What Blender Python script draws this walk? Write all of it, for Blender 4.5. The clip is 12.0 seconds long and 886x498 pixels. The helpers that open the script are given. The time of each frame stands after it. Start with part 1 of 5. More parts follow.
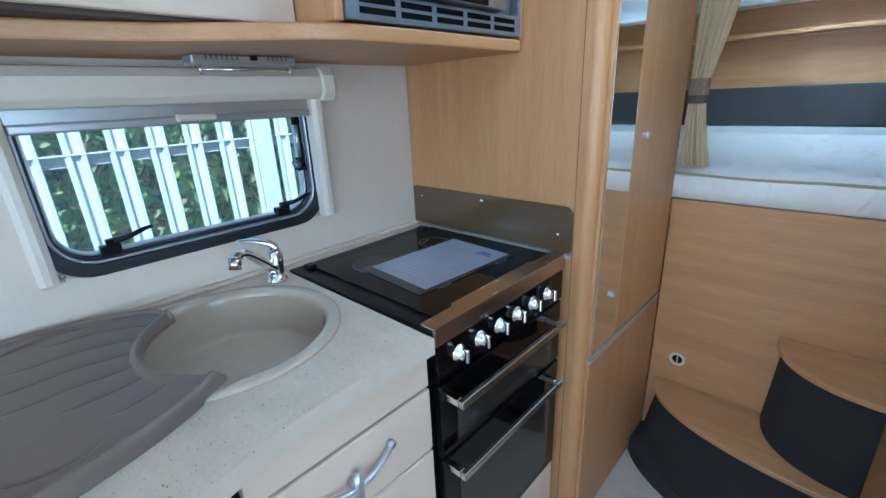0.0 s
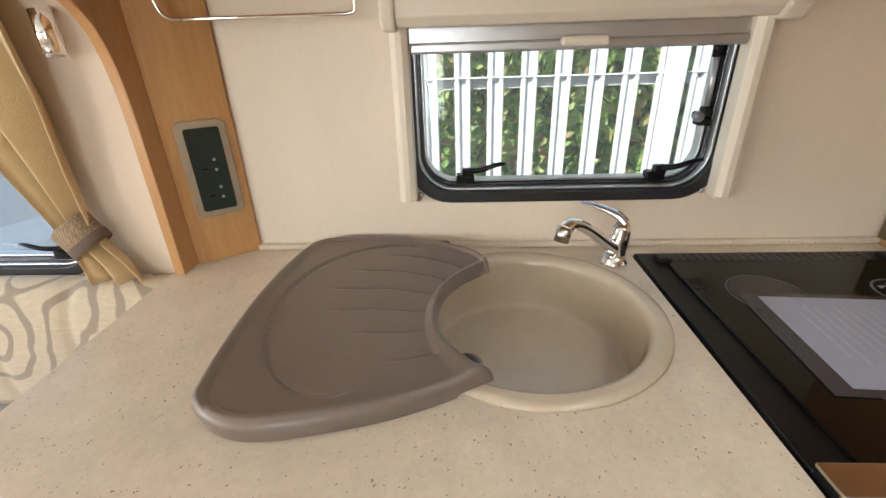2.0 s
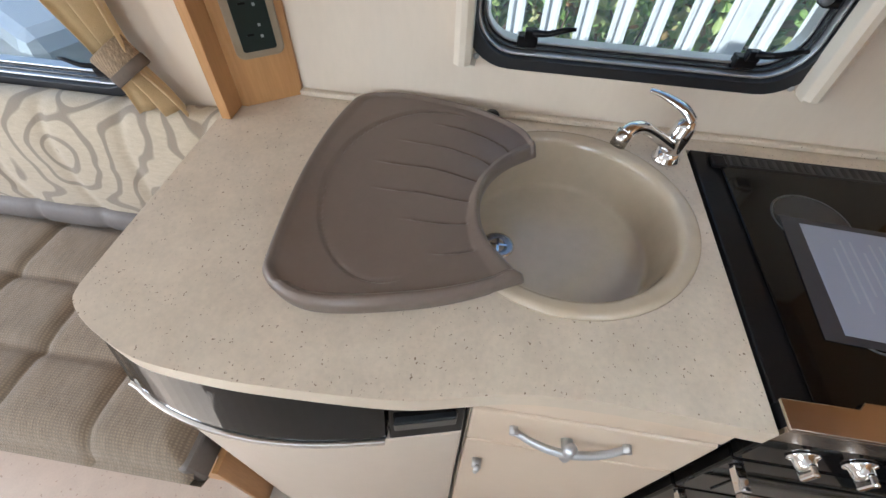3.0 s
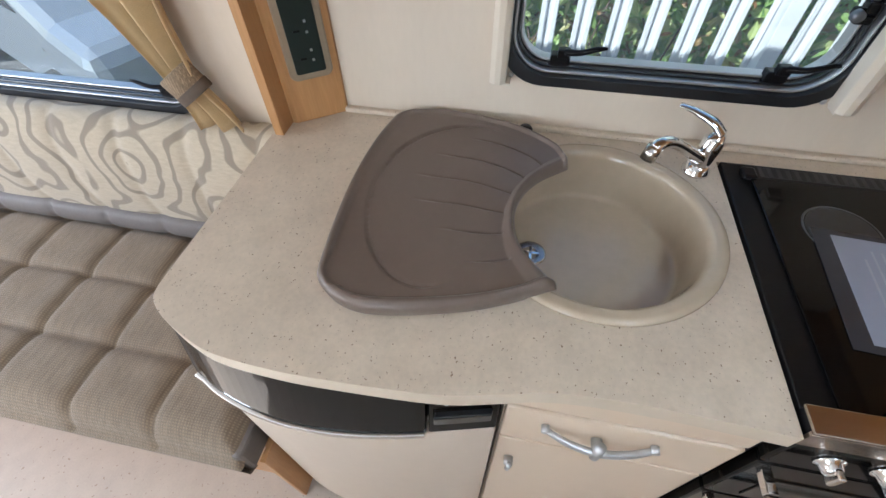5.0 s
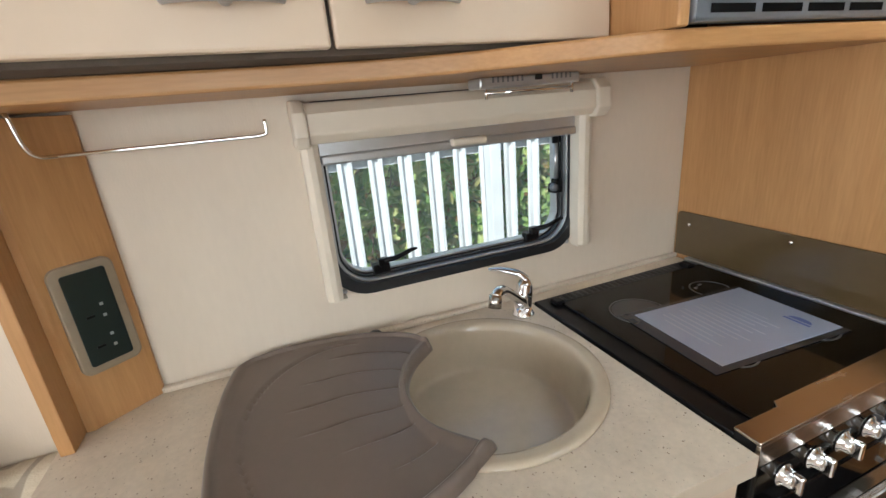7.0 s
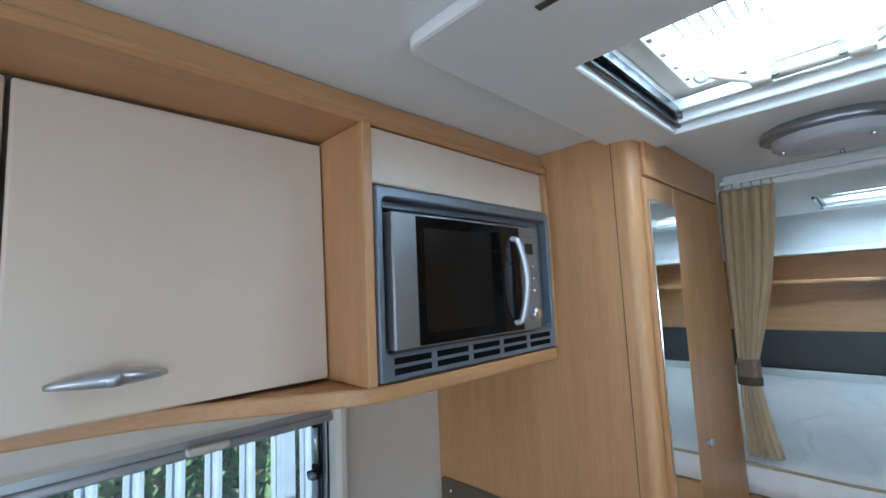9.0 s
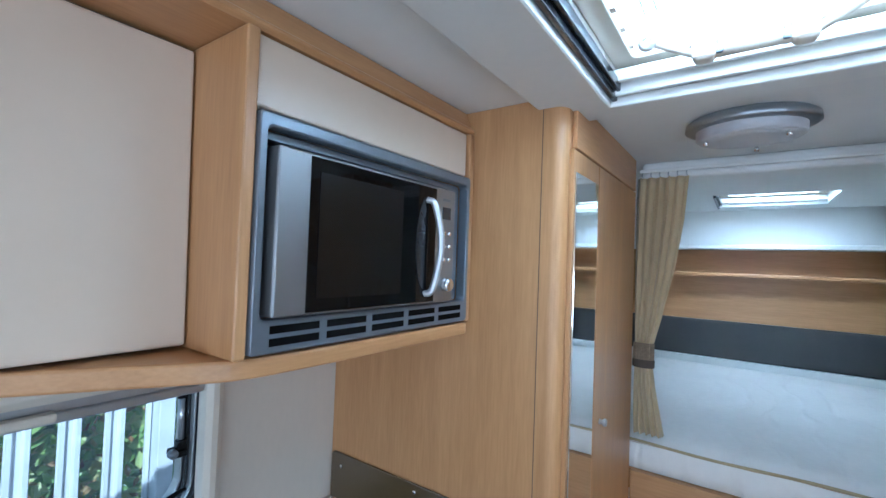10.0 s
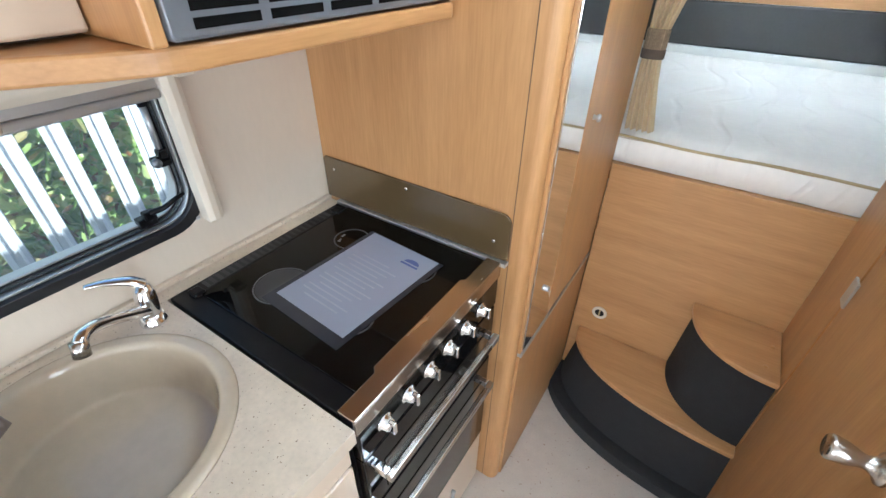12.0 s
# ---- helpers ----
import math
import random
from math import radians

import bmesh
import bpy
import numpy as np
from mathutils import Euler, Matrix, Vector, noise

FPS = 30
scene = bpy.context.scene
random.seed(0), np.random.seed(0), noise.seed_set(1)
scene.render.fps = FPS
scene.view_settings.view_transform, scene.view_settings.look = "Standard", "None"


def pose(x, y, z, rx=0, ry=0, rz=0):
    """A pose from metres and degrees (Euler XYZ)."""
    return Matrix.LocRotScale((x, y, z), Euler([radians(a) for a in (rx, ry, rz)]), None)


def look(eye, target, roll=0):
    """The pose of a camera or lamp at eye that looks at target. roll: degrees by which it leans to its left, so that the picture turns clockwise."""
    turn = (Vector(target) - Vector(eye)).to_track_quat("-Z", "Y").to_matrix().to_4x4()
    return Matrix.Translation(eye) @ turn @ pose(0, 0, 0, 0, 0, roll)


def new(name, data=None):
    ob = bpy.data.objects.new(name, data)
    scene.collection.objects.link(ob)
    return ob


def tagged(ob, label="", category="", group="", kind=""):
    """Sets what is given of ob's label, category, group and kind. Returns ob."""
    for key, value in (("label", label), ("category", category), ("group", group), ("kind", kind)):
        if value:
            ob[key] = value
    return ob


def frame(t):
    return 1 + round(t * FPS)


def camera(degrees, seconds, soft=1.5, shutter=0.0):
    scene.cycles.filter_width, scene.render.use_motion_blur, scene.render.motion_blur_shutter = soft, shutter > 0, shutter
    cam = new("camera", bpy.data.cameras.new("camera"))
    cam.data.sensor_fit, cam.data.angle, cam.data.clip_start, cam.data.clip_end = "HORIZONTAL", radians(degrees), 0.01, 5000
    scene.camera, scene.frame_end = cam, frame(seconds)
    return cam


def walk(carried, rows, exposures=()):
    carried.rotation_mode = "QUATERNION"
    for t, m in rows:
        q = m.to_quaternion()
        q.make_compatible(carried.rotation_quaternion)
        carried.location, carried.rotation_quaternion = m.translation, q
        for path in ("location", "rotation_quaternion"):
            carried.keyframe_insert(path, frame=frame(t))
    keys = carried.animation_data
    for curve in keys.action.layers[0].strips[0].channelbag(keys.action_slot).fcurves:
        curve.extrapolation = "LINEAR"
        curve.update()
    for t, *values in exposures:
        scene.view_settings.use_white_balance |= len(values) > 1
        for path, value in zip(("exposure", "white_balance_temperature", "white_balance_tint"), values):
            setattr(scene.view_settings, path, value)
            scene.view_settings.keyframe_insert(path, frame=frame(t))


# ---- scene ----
cam = camera(91.6, 12.0)
PATH = [
    (0, (0.532, 0.509, 1.398), (-0.766, 1.878, 0.733), -2.6),
    (0.5, (0.463, 0.638, 1.371), (-1.114, 1.642, 0.66), -1.9),
    (1, (0.383, 0.689, 1.369), (-1.389, 1.214, 0.605), -2.6),
    (1.5, (0.34, 0.688, 1.364), (-1.497, 0.746, 0.575), -3.6),
    (2, (0.307, 0.653, 1.381), (-1.497, 0.559, 0.524), -1.9),
    (2.5, (0.303, 0.615, 1.398), (-1.276, 0.611, 0.171), 2.9),
    (3, (0.248, 0.614, 1.497), (-1.009, 0.468, -0.051), 2.6),
    (3.5, (0.228, 0.654, 1.527), (-0.946, 0.31, -0.054), -1.3),
    (5.5, (0.288, 0.528, 1.542), (-1.023, 0.367, 0.040), -1.6),
    (6, (0.253, 0.452, 1.522), (-1.004, 0.595, -0.027), 1.9),
    (6.5, (0.224, 0.448, 1.458), (-1.232, 0.697, 0.110), -2.3),
    (7, (0.315, 0.472, 1.456), (-1.461, 1.138, 0.823), -5.1),
    (9, (0.441, 0.583, 1.663), (-0.97, 1.985, 1.864), -2.6),
    (9.5, (0.438, 0.623, 1.633), (-0.798, 2.186, 1.803), 2.7),
    (10, (0.391, 0.681, 1.656), (-0.758, 2.317, 1.711), 2.1),
    (10.5, (0.345, 0.71, 1.697), (-0.776, 2.292, 1.208), 0.4),
    (11, (0.343, 0.713, 1.718), (-0.711, 2.007, 0.616), 0.4),
    (11.5, (0.374, 0.72, 1.696), (-0.543, 1.869, 0.34), 1.2),
    (12, (0.362, 0.749, 1.612), (-0.528, 2.109, 0.446), 0.7),
]
EXPOSURES = [(0, 1.15, 4500, 1), (0.5, 1.35, 5700, 10), (1, 1.35, 6900, 11), (1.5, 1.35, 6700, 10), (2, 1.35, 6700, 11), (2.5, 1.3, 6300, 10), (3.5, 1.2, 5600, 10), (5.5, 1.2, 5900, 10), (6, 1.3, 6500, 12), (6.5, 1.3, 5900, 10), (7, 1.15, 6200, 9),
             (9, 0.65, 4800, 3), (9.5, 0.85, 4500, 2), (10, 0.95, 4600, 4), (10.5, 1.1, 4900, 5), (11, 1.3, 4650, 3), (11.5, 1.5, 5100, 5), (12, 1.7, 5600, 8)]
walk(cam, [(t, look(eye, target, roll)) for t, eye, target, roll in PATH], EXPOSURES)

# ---- light ----
world = bpy.data.worlds.new("sky")
scene.world = world
world.use_nodes = True
sky = world.node_tree.nodes.new("ShaderNodeTexSky")
sky.sky_type, sky.sun_disc = "NISHITA", False
SUN_TO = Vector((1.0, -0.8, 1.16)).normalized()
sky.sun_elevation = math.asin(SUN_TO.z)
sky.sun_rotation = math.atan2(SUN_TO.x, SUN_TO.y)
backg = world.node_tree.nodes["Background"]
world.node_tree.links.new(sky.outputs[0], backg.inputs[0])
backg.inputs[1].default_value = 0.15

sun = new("sun", bpy.data.lights.new("sun", "SUN"))
sun.data.energy, sun.data.angle, sun.data.color = 5.0, radians(0.5), (1.0, 0.94, 0.85)
sun.matrix_world = look(SUN_TO * 20, (0, 0, 0))


def window_light(name, eye, target, w, h, watts, colour):
    lamp = new(name, bpy.data.lights.new(name, "AREA"))
    lamp.data.shape, lamp.data.size, lamp.data.size_y = "RECTANGLE", w, h
    lamp.data.energy, lamp.data.color = watts, colour
    lamp.matrix_world = look(eye, target)
    return lamp


DAY = (0.92, 0.96, 1.0)
window_light("daylight_rooflight", (0.41, 1.36, 2.22), (0.41, 1.361, 0), 0.5, 0.42, 10, DAY)
window_light("daylight_bed_rooflight", (0.49, 3.1, 2.22), (0.49, 3.101, 0), 0.46, 0.4, 17, DAY)
window_light("daylight_front", (0.55, -2.33, 1.3), (0.55, 0, 1.25), 1.5, 0.62, 12.5, (0.98, 0.98, 1.0))
window_light("daylight_side", (1.68, -1.5, 1.32), (0, -1.5, 1.2), 0.8, 0.55, 6, (0.98, 0.98, 1.0))
# fill at an unseen side opening, added to brighten the kitchen
window_light("side_fill_b", (1.68, 0.25, 1.35), (0, 0.25, 1.25), 0.55, 0.9, 6, (0.98, 0.98, 1.0))


# ---- materials ----
def mat(name, colour, rough=0.5, metal=0.0, vary=0.12, scale=6.0, stretch=(1, 1, 1), bump=0.0, bump_scale=60.0, spec=0.5, coat=0.0,
        speck=None, speck_scale=90.0, speck_cut=0.68, sheen=0.0, dark=None):
    """A surface with two scales of variation, fine relief and, if asked, specks."""
    m = bpy.data.materials.new(name)
    m.use_nodes = True
    n, l = m.node_tree.nodes, m.node_tree.links
    p = n["Principled BSDF"]
    p.inputs["Roughness"].default_value, p.inputs["Metallic"].default_value = rough, metal
    p.inputs["Specular IOR Level"].default_value = spec
    p.inputs["Coat Weight"].default_value = coat
    p.inputs["Coat Roughness"].default_value = 0.08
    p.inputs["Sheen Weight"].default_value = sheen
    tc, mp = n.new("ShaderNodeTexCoord"), n.new("ShaderNodeMapping")
    mp.inputs["Scale"].default_value = stretch
    l.new(tc.outputs["Object"], mp.inputs[0])
    big, small = n.new("ShaderNodeTexNoise"), n.new("ShaderNodeTexNoise")
    big.inputs["Scale"].default_value, big.inputs["Detail"].default_value = scale, 5
    small.inputs["Scale"].default_value, small.inputs["Detail"].default_value = scale * 9, 3
    l.new(mp.outputs[0], big.inputs["Vector"])
    l.new(mp.outputs[0], small.inputs["Vector"])
    mixf = n.new("ShaderNodeMix")
    mixf.inputs[0].default_value = 0.4
    l.new(big.outputs[0], mixf.inputs[2])
    l.new(small.outputs[0], mixf.inputs[3])
    ramp = n.new("ShaderNodeValToRGB")
    lo = dark if dark else [c * (1 - vary) for c in colour]
    hi = [min(1, c * (1 + vary * 0.7)) for c in colour]
    ramp.color_ramp.elements[0].position, ramp.color_ramp.elements[0].color = 0.32, (*lo, 1)
    ramp.color_ramp.elements[1].position, ramp.color_ramp.elements[1].color = 0.68, (*hi, 1)
    l.new(mixf.outputs[0], ramp.inputs[0])
    out = ramp.outputs[0]
    if speck:
        sp = n.new("ShaderNodeTexNoise")
        sp.inputs["Scale"].default_value, sp.inputs["Detail"].default_value = speck_scale, 2
        l.new(tc.outputs["Object"], sp.inputs["Vector"])
        cut = n.new("ShaderNodeValToRGB")
        cut.color_ramp.elements[0].position, cut.color_ramp.elements[1].position = speck_cut, speck_cut + 0.05
        l.new(sp.outputs[0], cut.inputs[0])
        mx = n.new("ShaderNodeMix")
        mx.data_type = "RGBA"
        l.new(cut.outputs[0], mx.inputs[0])
        l.new(out, mx.inputs[6])
        mx.inputs[7].default_value = (*speck, 1)
        out = mx.outputs[2]
    l.new(out, p.inputs["Base Color"])
    rr = n.new("ShaderNodeMapRange")
    rr.inputs[3].default_value, rr.inputs[4].default_value = max(0.02, rough - 0.06), min(1, rough + 0.06)
    l.new(big.outputs[0], rr.inputs[0])
    l.new(rr.outputs[0], p.inputs["Roughness"])
    if bump:
        bn, b = n.new("ShaderNodeTexNoise"), n.new("ShaderNodeBump")
        bn.inputs["Scale"].default_value = bump_scale
        l.new(mp.outputs[0], bn.inputs["Vector"])
        b.inputs["Strength"].default_value, b.inputs["Distance"].default_value = bump, 0.004
        l.new(bn.outputs[0], b.inputs["Height"])
        l.new(b.outputs[0], p.inputs["Normal"])
    return m


BEECH, BEECH_D = (0.50, 0.275, 0.115), (0.40, 0.205, 0.078)
wood_up = mat("beech_upright", BEECH, 0.38, dark=BEECH_D, scale=5, stretch=(5, 5, 0.35), bump=0.06, bump_scale=30)
wood_along = mat("beech_along", BEECH, 0.38, dark=BEECH_D, scale=5, stretch=(5, 0.35, 5), bump=0.06, bump_scale=30)
wood_across = mat("beech_across", BEECH, 0.38, dark=BEECH_D, scale=5, stretch=(0.35, 5, 5), bump=0.06, bump_scale=30)
cream = mat("cream_laminate", (0.66, 0.53, 0.40), 0.33, vary=0.03, scale=3)
cream_gloss = mat("pearl_fridge_front", (0.58, 0.49, 0.40), 0.45, vary=0.04, scale=3)
wallm = mat("cream_wallboard", (0.70, 0.61, 0.50), 0.55, vary=0.035, scale=3, stretch=(1, 3, 1), bump=0.08, bump_scale=140)
ceilm = mat("white_ceiling_lining", (0.80, 0.79, 0.76), 0.6, vary=0.03, scale=2, bump=0.05, bump_scale=150)
whitep = mat("white_plastic", (0.80, 0.79, 0.75), 0.35, vary=0.03)
creamp = mat("cream_plastic", (0.70, 0.63, 0.52), 0.4, vary=0.03)
counterm = mat("speckled_worktop", (0.64, 0.55, 0.44), 0.34, vary=0.13, scale=14, speck=(0.20, 0.13, 0.08), speck_scale=220, speck_cut=0.685,
               bump=0.05, bump_scale=200)
edgem = mat("worktop_edge", (0.60, 0.51, 0.40), 0.4, vary=0.06)
sinkm = mat("taupe_composite_bowl", (0.52, 0.435, 0.325), 0.16, vary=0.07, scale=5, speck=(0.48, 0.42, 0.33), speck_scale=300, speck_cut=0.66, coat=0.25)
drainm = mat("brown_grey_plastic", (0.165, 0.128, 0.105), 0.34, vary=0.06, scale=9, bump=0.04, bump_scale=400)
chrome = mat("chrome", (0.82, 0.83, 0.84), 0.07, 1.0, vary=0.02)
brushed = mat("brushed_steel", (0.55, 0.53, 0.50), 0.26, 1.0, vary=0.03, scale=3)
strip_steel = mat("stainless_trim", (0.52, 0.45, 0.38), 0.25, 1.0, vary=0.06, scale=10, stretch=(8, 1, 8))
silver = mat("satin_silver_plastic", (0.50, 0.51, 0.52), 0.33, 0.7, vary=0.05)
grey_fr = mat("metallic_grey_plastic", (0.20, 0.22, 0.25), 0.38, 0.5, vary=0.06)
blackg = mat("black_glass", (0.004, 0.004, 0.004), 0.03, vary=0.1, spec=0.22)
steel_d = mat("dark_satin_steel", (0.30, 0.30, 0.30), 0.42, 0.85, vary=0.04, scale=4)
ventm = mat("dark_grey_enamel", (0.03, 0.03, 0.032), 0.4, vary=0.1)
black = mat("black_plastic", (0.007, 0.007, 0.008), 0.3, vary=0.15, spec=0.2)
rubber = mat("black_rubber", (0.012, 0.013, 0.016), 0.5, vary=0.2)
navy = mat("dark_glossy_trim", (0.02, 0.022, 0.026), 0.2, vary=0.2)
bronze = mat("smoked_bronze_glass", (0.10, 0.068, 0.032), 0.04, vary=0.05, spec=1.0)
charcoal = mat("charcoal_carpet", (0.022, 0.022, 0.023), 0.9, vary=0.25, scale=40, bump=0.5, bump_scale=500)
greyband = mat("dark_padded_vinyl", (0.05, 0.048, 0.046), 0.6, vary=0.1, scale=8, bump=0.1, bump_scale=200)
floorm = mat("beige_vinyl_floor", (0.52, 0.45, 0.38), 0.5, vary=0.09, scale=18, speck=(0.36, 0.28, 0.22), speck_scale=70, speck_cut=0.66, bump=0.08, bump_scale=250)
curtm = mat("gold_beige_cloth", (0.56, 0.43, 0.245), 0.85, vary=0.07, scale=12, bump=0.25, bump_scale=500, sheen=0.2)
tiem = mat("woven_brown_tieback", (0.26, 0.19, 0.12), 0.9, vary=0.35, scale=120, bump=0.6, bump_scale=300)
tie_d = mat("dark_brown_band", (0.10, 0.075, 0.055), 0.85, vary=0.2, scale=60)
seatm = mat("taupe_corded_fabric", (0.275, 0.213, 0.148), 0.95, vary=0.24, scale=25, stretch=(1, 4, 1), bump=0.7, bump_scale=220, sheen=0.25)
pipem = mat("grey_faux_leather", (0.155, 0.14, 0.13), 0.55, vary=0.12, scale=14, bump=0.1)
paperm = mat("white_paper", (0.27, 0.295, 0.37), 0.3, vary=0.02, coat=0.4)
sleevem = mat("clear_sleeve_on_black", (0.035, 0.037, 0.045), 0.12, vary=0.1)
inkm = mat("grey_print", (0.33, 0.35, 0.41), 0.5)
inkb = mat("blue_print", (0.06, 0.09, 0.25), 0.5)
galv = mat("galvanised_steel", (0.62, 0.65, 0.69), 0.45, 0.2, vary=0.12, scale=10, bump=0.05)
barkm = mat("hedge_stems", (0.09, 0.06, 0.04), 0.9, vary=0.3)
asphalt = mat("asphalt", (0.07, 0.068, 0.065), 0.9, vary=0.2, scale=3, bump=0.4, bump_scale=80)
hedge_m = mat("hedge_depth", (0.11, 0.17, 0.06), 0.95, vary=0.5, scale=5, bump=0.8, bump_scale=20)
carm = mat("grey_blue_car_paint", (0.20, 0.23, 0.27), 0.3, 0.3, vary=0.05, coat=0.6)
tyre_m = mat("tyre_rubber", (0.02, 0.02, 0.02), 0.85, vary=0.2)
redm = mat("red_lamp_plastic", (0.5, 0.03, 0.02), 0.25)
ringm = mat("satin_grey_metal", (0.34, 0.36, 0.38), 0.35, 0.8, vary=0.05)
shadem = mat("frosted_lamp_shade", (0.50, 0.49, 0.50), 0.35, vary=0.03)
goldm = mat("beige_piping", (0.42, 0.33, 0.18), 0.8, vary=0.1)


def mattress_mat():
    m = mat("quilted_white_ticking", (0.78, 0.75, 0.70), 0.85, vary=0.05, scale=5, bump=0.0)
    n, l = m.node_tree.nodes, m.node_tree.links
    tc, w, b = n.new("ShaderNodeTexCoord"), n.new("ShaderNodeTexWave"), n.new("ShaderNodeBump")
    w.inputs["Scale"].default_value, w.inputs["Distortion"].default_value = 2.6, 11.0
    w.inputs["Detail"].default_value, w.inputs["Detail Scale"].default_value = 1.0, 0.9
    l.new(tc.outputs["Object"], w.inputs["Vector"])
    r = n.new("ShaderNodeValToRGB")
    r.color_ramp.elements[0].position, r.color_ramp.elements[1].position = 0.0, 0.16
    l.new(w.outputs["Fac"], r.inputs[0])
    b.inputs["Strength"].default_value, b.inputs["Distance"].default_value = 0.35, 0.012
    l.new(r.outputs[0], b.inputs["Height"])
    l.new(b.outputs[0], n["Principled BSDF"].inputs["Normal"])
    return m


def swirl_mat():
    """Cream upholstery with taupe swirling rings."""
    m = mat("swirl_upholstery", (0.50, 0.43, 0.32), 0.9, vary=0.14, scale=40, stretch=(1, 1, 4), bump=0.3, bump_scale=200, sheen=0.2)
    n, l = m.node_tree.nodes, m.node_tree.links
    p = n["Principled BSDF"]
    base = p.inputs["Base Color"].links[0].from_socket
    tc, nz, add = n.new("ShaderNodeTexCoord"), n.new("ShaderNodeTexNoise"), n.new("ShaderNodeVectorMath")
    nz.inputs["Scale"].default_value = 5
    add.operation = "MULTIPLY_ADD"
    l.new(tc.outputs["Object"], nz.inputs["Vector"])
    l.new(nz.outputs["Color"], add.inputs[0])
    add.inputs[1].default_value = (0.11, 0.11, 0.11)
    l.new(tc.outputs["Object"], add.inputs[2])
    v = n.new("ShaderNodeTexVoronoi")
    v.feature = "SMOOTH_F1"
    v.inputs["Smoothness"].default_value = 0.35
    v.inputs["Scale"].default_value = 5.0
    l.new(add.outputs[0], v.inputs["Vector"])
    mul, sn, cut = n.new("ShaderNodeMath"), n.new("ShaderNodeMath"), n.new("ShaderNodeMapRange")
    mul.operation, sn.operation = "MULTIPLY", "SINE"
    mul.inputs[1].default_value = 30
    l.new(v.outputs["Distance"], mul.inputs[0])
    l.new(mul.outputs[0], sn.inputs[0])
    cut.inputs[1].default_value, cut.inputs[2].default_value = 0.45, 0.75
    l.new(sn.outputs[0], cut.inputs[0])
    mx = n.new("ShaderNodeMix")
    mx.data_type = "RGBA"
    l.new(cut.outputs[0], mx.inputs[0])
    l.new(base, mx.inputs[6])
    mx.inputs[7].default_value = (0.28, 0.235, 0.18, 1)
    l.new(mx.outputs[2], p.inputs["Base Color"])
    return m


def leaf_mat():
    m = bpy.data.materials.new("bramble_leaf")
    m.use_nodes = True
    n, l = m.node_tree.nodes, m.node_tree.links
    p = n["Principled BSDF"]
    geo, ramp, tr, mx = n.new("ShaderNodeNewGeometry"), n.new("ShaderNodeValToRGB"), n.new("ShaderNodeBsdfTranslucent"), n.new("ShaderNodeMixShader")
    for i, (pos, c) in enumerate(((0.0, (0.17, 0.31, 0.08)), (0.45, (0.34, 0.51, 0.16)), (0.78, (0.58, 0.62, 0.27)), (0.97, (0.30, 0.16, 0.07)))):
        e = ramp.color_ramp.elements[i] if i < 2 else ramp.color_ramp.elements.new(pos)
        e.position, e.color = pos, (*c, 1)
    l.new(geo.outputs["Random Per Island"], ramp.inputs[0])
    l.new(ramp.outputs[0], p.inputs["Base Color"])
    l.new(ramp.outputs[0], tr.inputs[0])
    p.inputs["Roughness"].default_value = 0.45
    mx.inputs[0].default_value = 0.55
    l.new(p.outputs[0], mx.inputs[1])
    l.new(tr.outputs[0], mx.inputs[2])
    l.new(mx.outputs[0], n["Material Output"].inputs[0])
    return m


def clear_mat(name, tint, gloss=0.06, haze=0.0):
    m = bpy.data.materials.new(name)
    m.use_nodes = True
    n, l = m.node_tree.nodes, m.node_tree.links
    n.remove(n["Principled BSDF"])
    t, g, mx = n.new("ShaderNodeBsdfTransparent"), n.new("ShaderNodeBsdfGlossy"), n.new("ShaderNodeMixShader")
    t.inputs[0].default_value = (*tint, 1)
    g.inputs["Roughness"].default_value = 0.03
    mx.inputs[0].default_value = gloss
    l.new(t.outputs[0], mx.inputs[1])
    l.new(g.outputs[0], mx.inputs[2])
    last = mx
    if haze:
        d, m2 = n.new("ShaderNodeBsdfTranslucent"), n.new("ShaderNodeMixShader")
        d.inputs[0].default_value = (0.80, 0.83, 0.83, 1)
        m2.inputs[0].default_value = haze
        l.new(mx.outputs[0], m2.inputs[1])
        l.new(d.outputs[0], m2.inputs[2])
        last = m2
    l.new(last.outputs[0], n["Material Output"].inputs[0])
    return m


def corded(m, scale):
    """Fine cords across the cloth, light on dark, put in by colour alone."""
    n, l = m.node_tree.nodes, m.node_tree.links
    p = n["Principled BSDF"]
    base = p.inputs["Base Color"].links[0].from_socket
    tc, wa, wb = n.new("ShaderNodeTexCoord"), n.new("ShaderNodeTexWave"), n.new("ShaderNodeTexWave")
    for w, axis, k in ((wa, "X", scale), (wb, "Y", scale * 0.8)):
        w.bands_direction = axis
        w.inputs["Scale"].default_value, w.inputs["Distortion"].default_value = k, 0.6
        l.new(tc.outputs["Object"], w.inputs["Vector"])
    mul, shade, mx = n.new("ShaderNodeMath"), n.new("ShaderNodeMapRange"), n.new("ShaderNodeMix")
    mul.operation = "MULTIPLY"
    l.new(wa.outputs["Fac"], mul.inputs[0])
    l.new(wb.outputs["Fac"], mul.inputs[1])
    shade.inputs[3].default_value, shade.inputs[4].default_value = 0.86, 1.3
    l.new(mul.outputs[0], shade.inputs[0])
    mx.data_type, mx.blend_type = "RGBA", "MULTIPLY"
    mx.inputs[0].default_value = 1.0
    l.new(base, mx.inputs[6])
    l.new(shade.outputs[0], mx.inputs[7])
    l.new(mx.outputs[2], p.inputs["Base Color"])


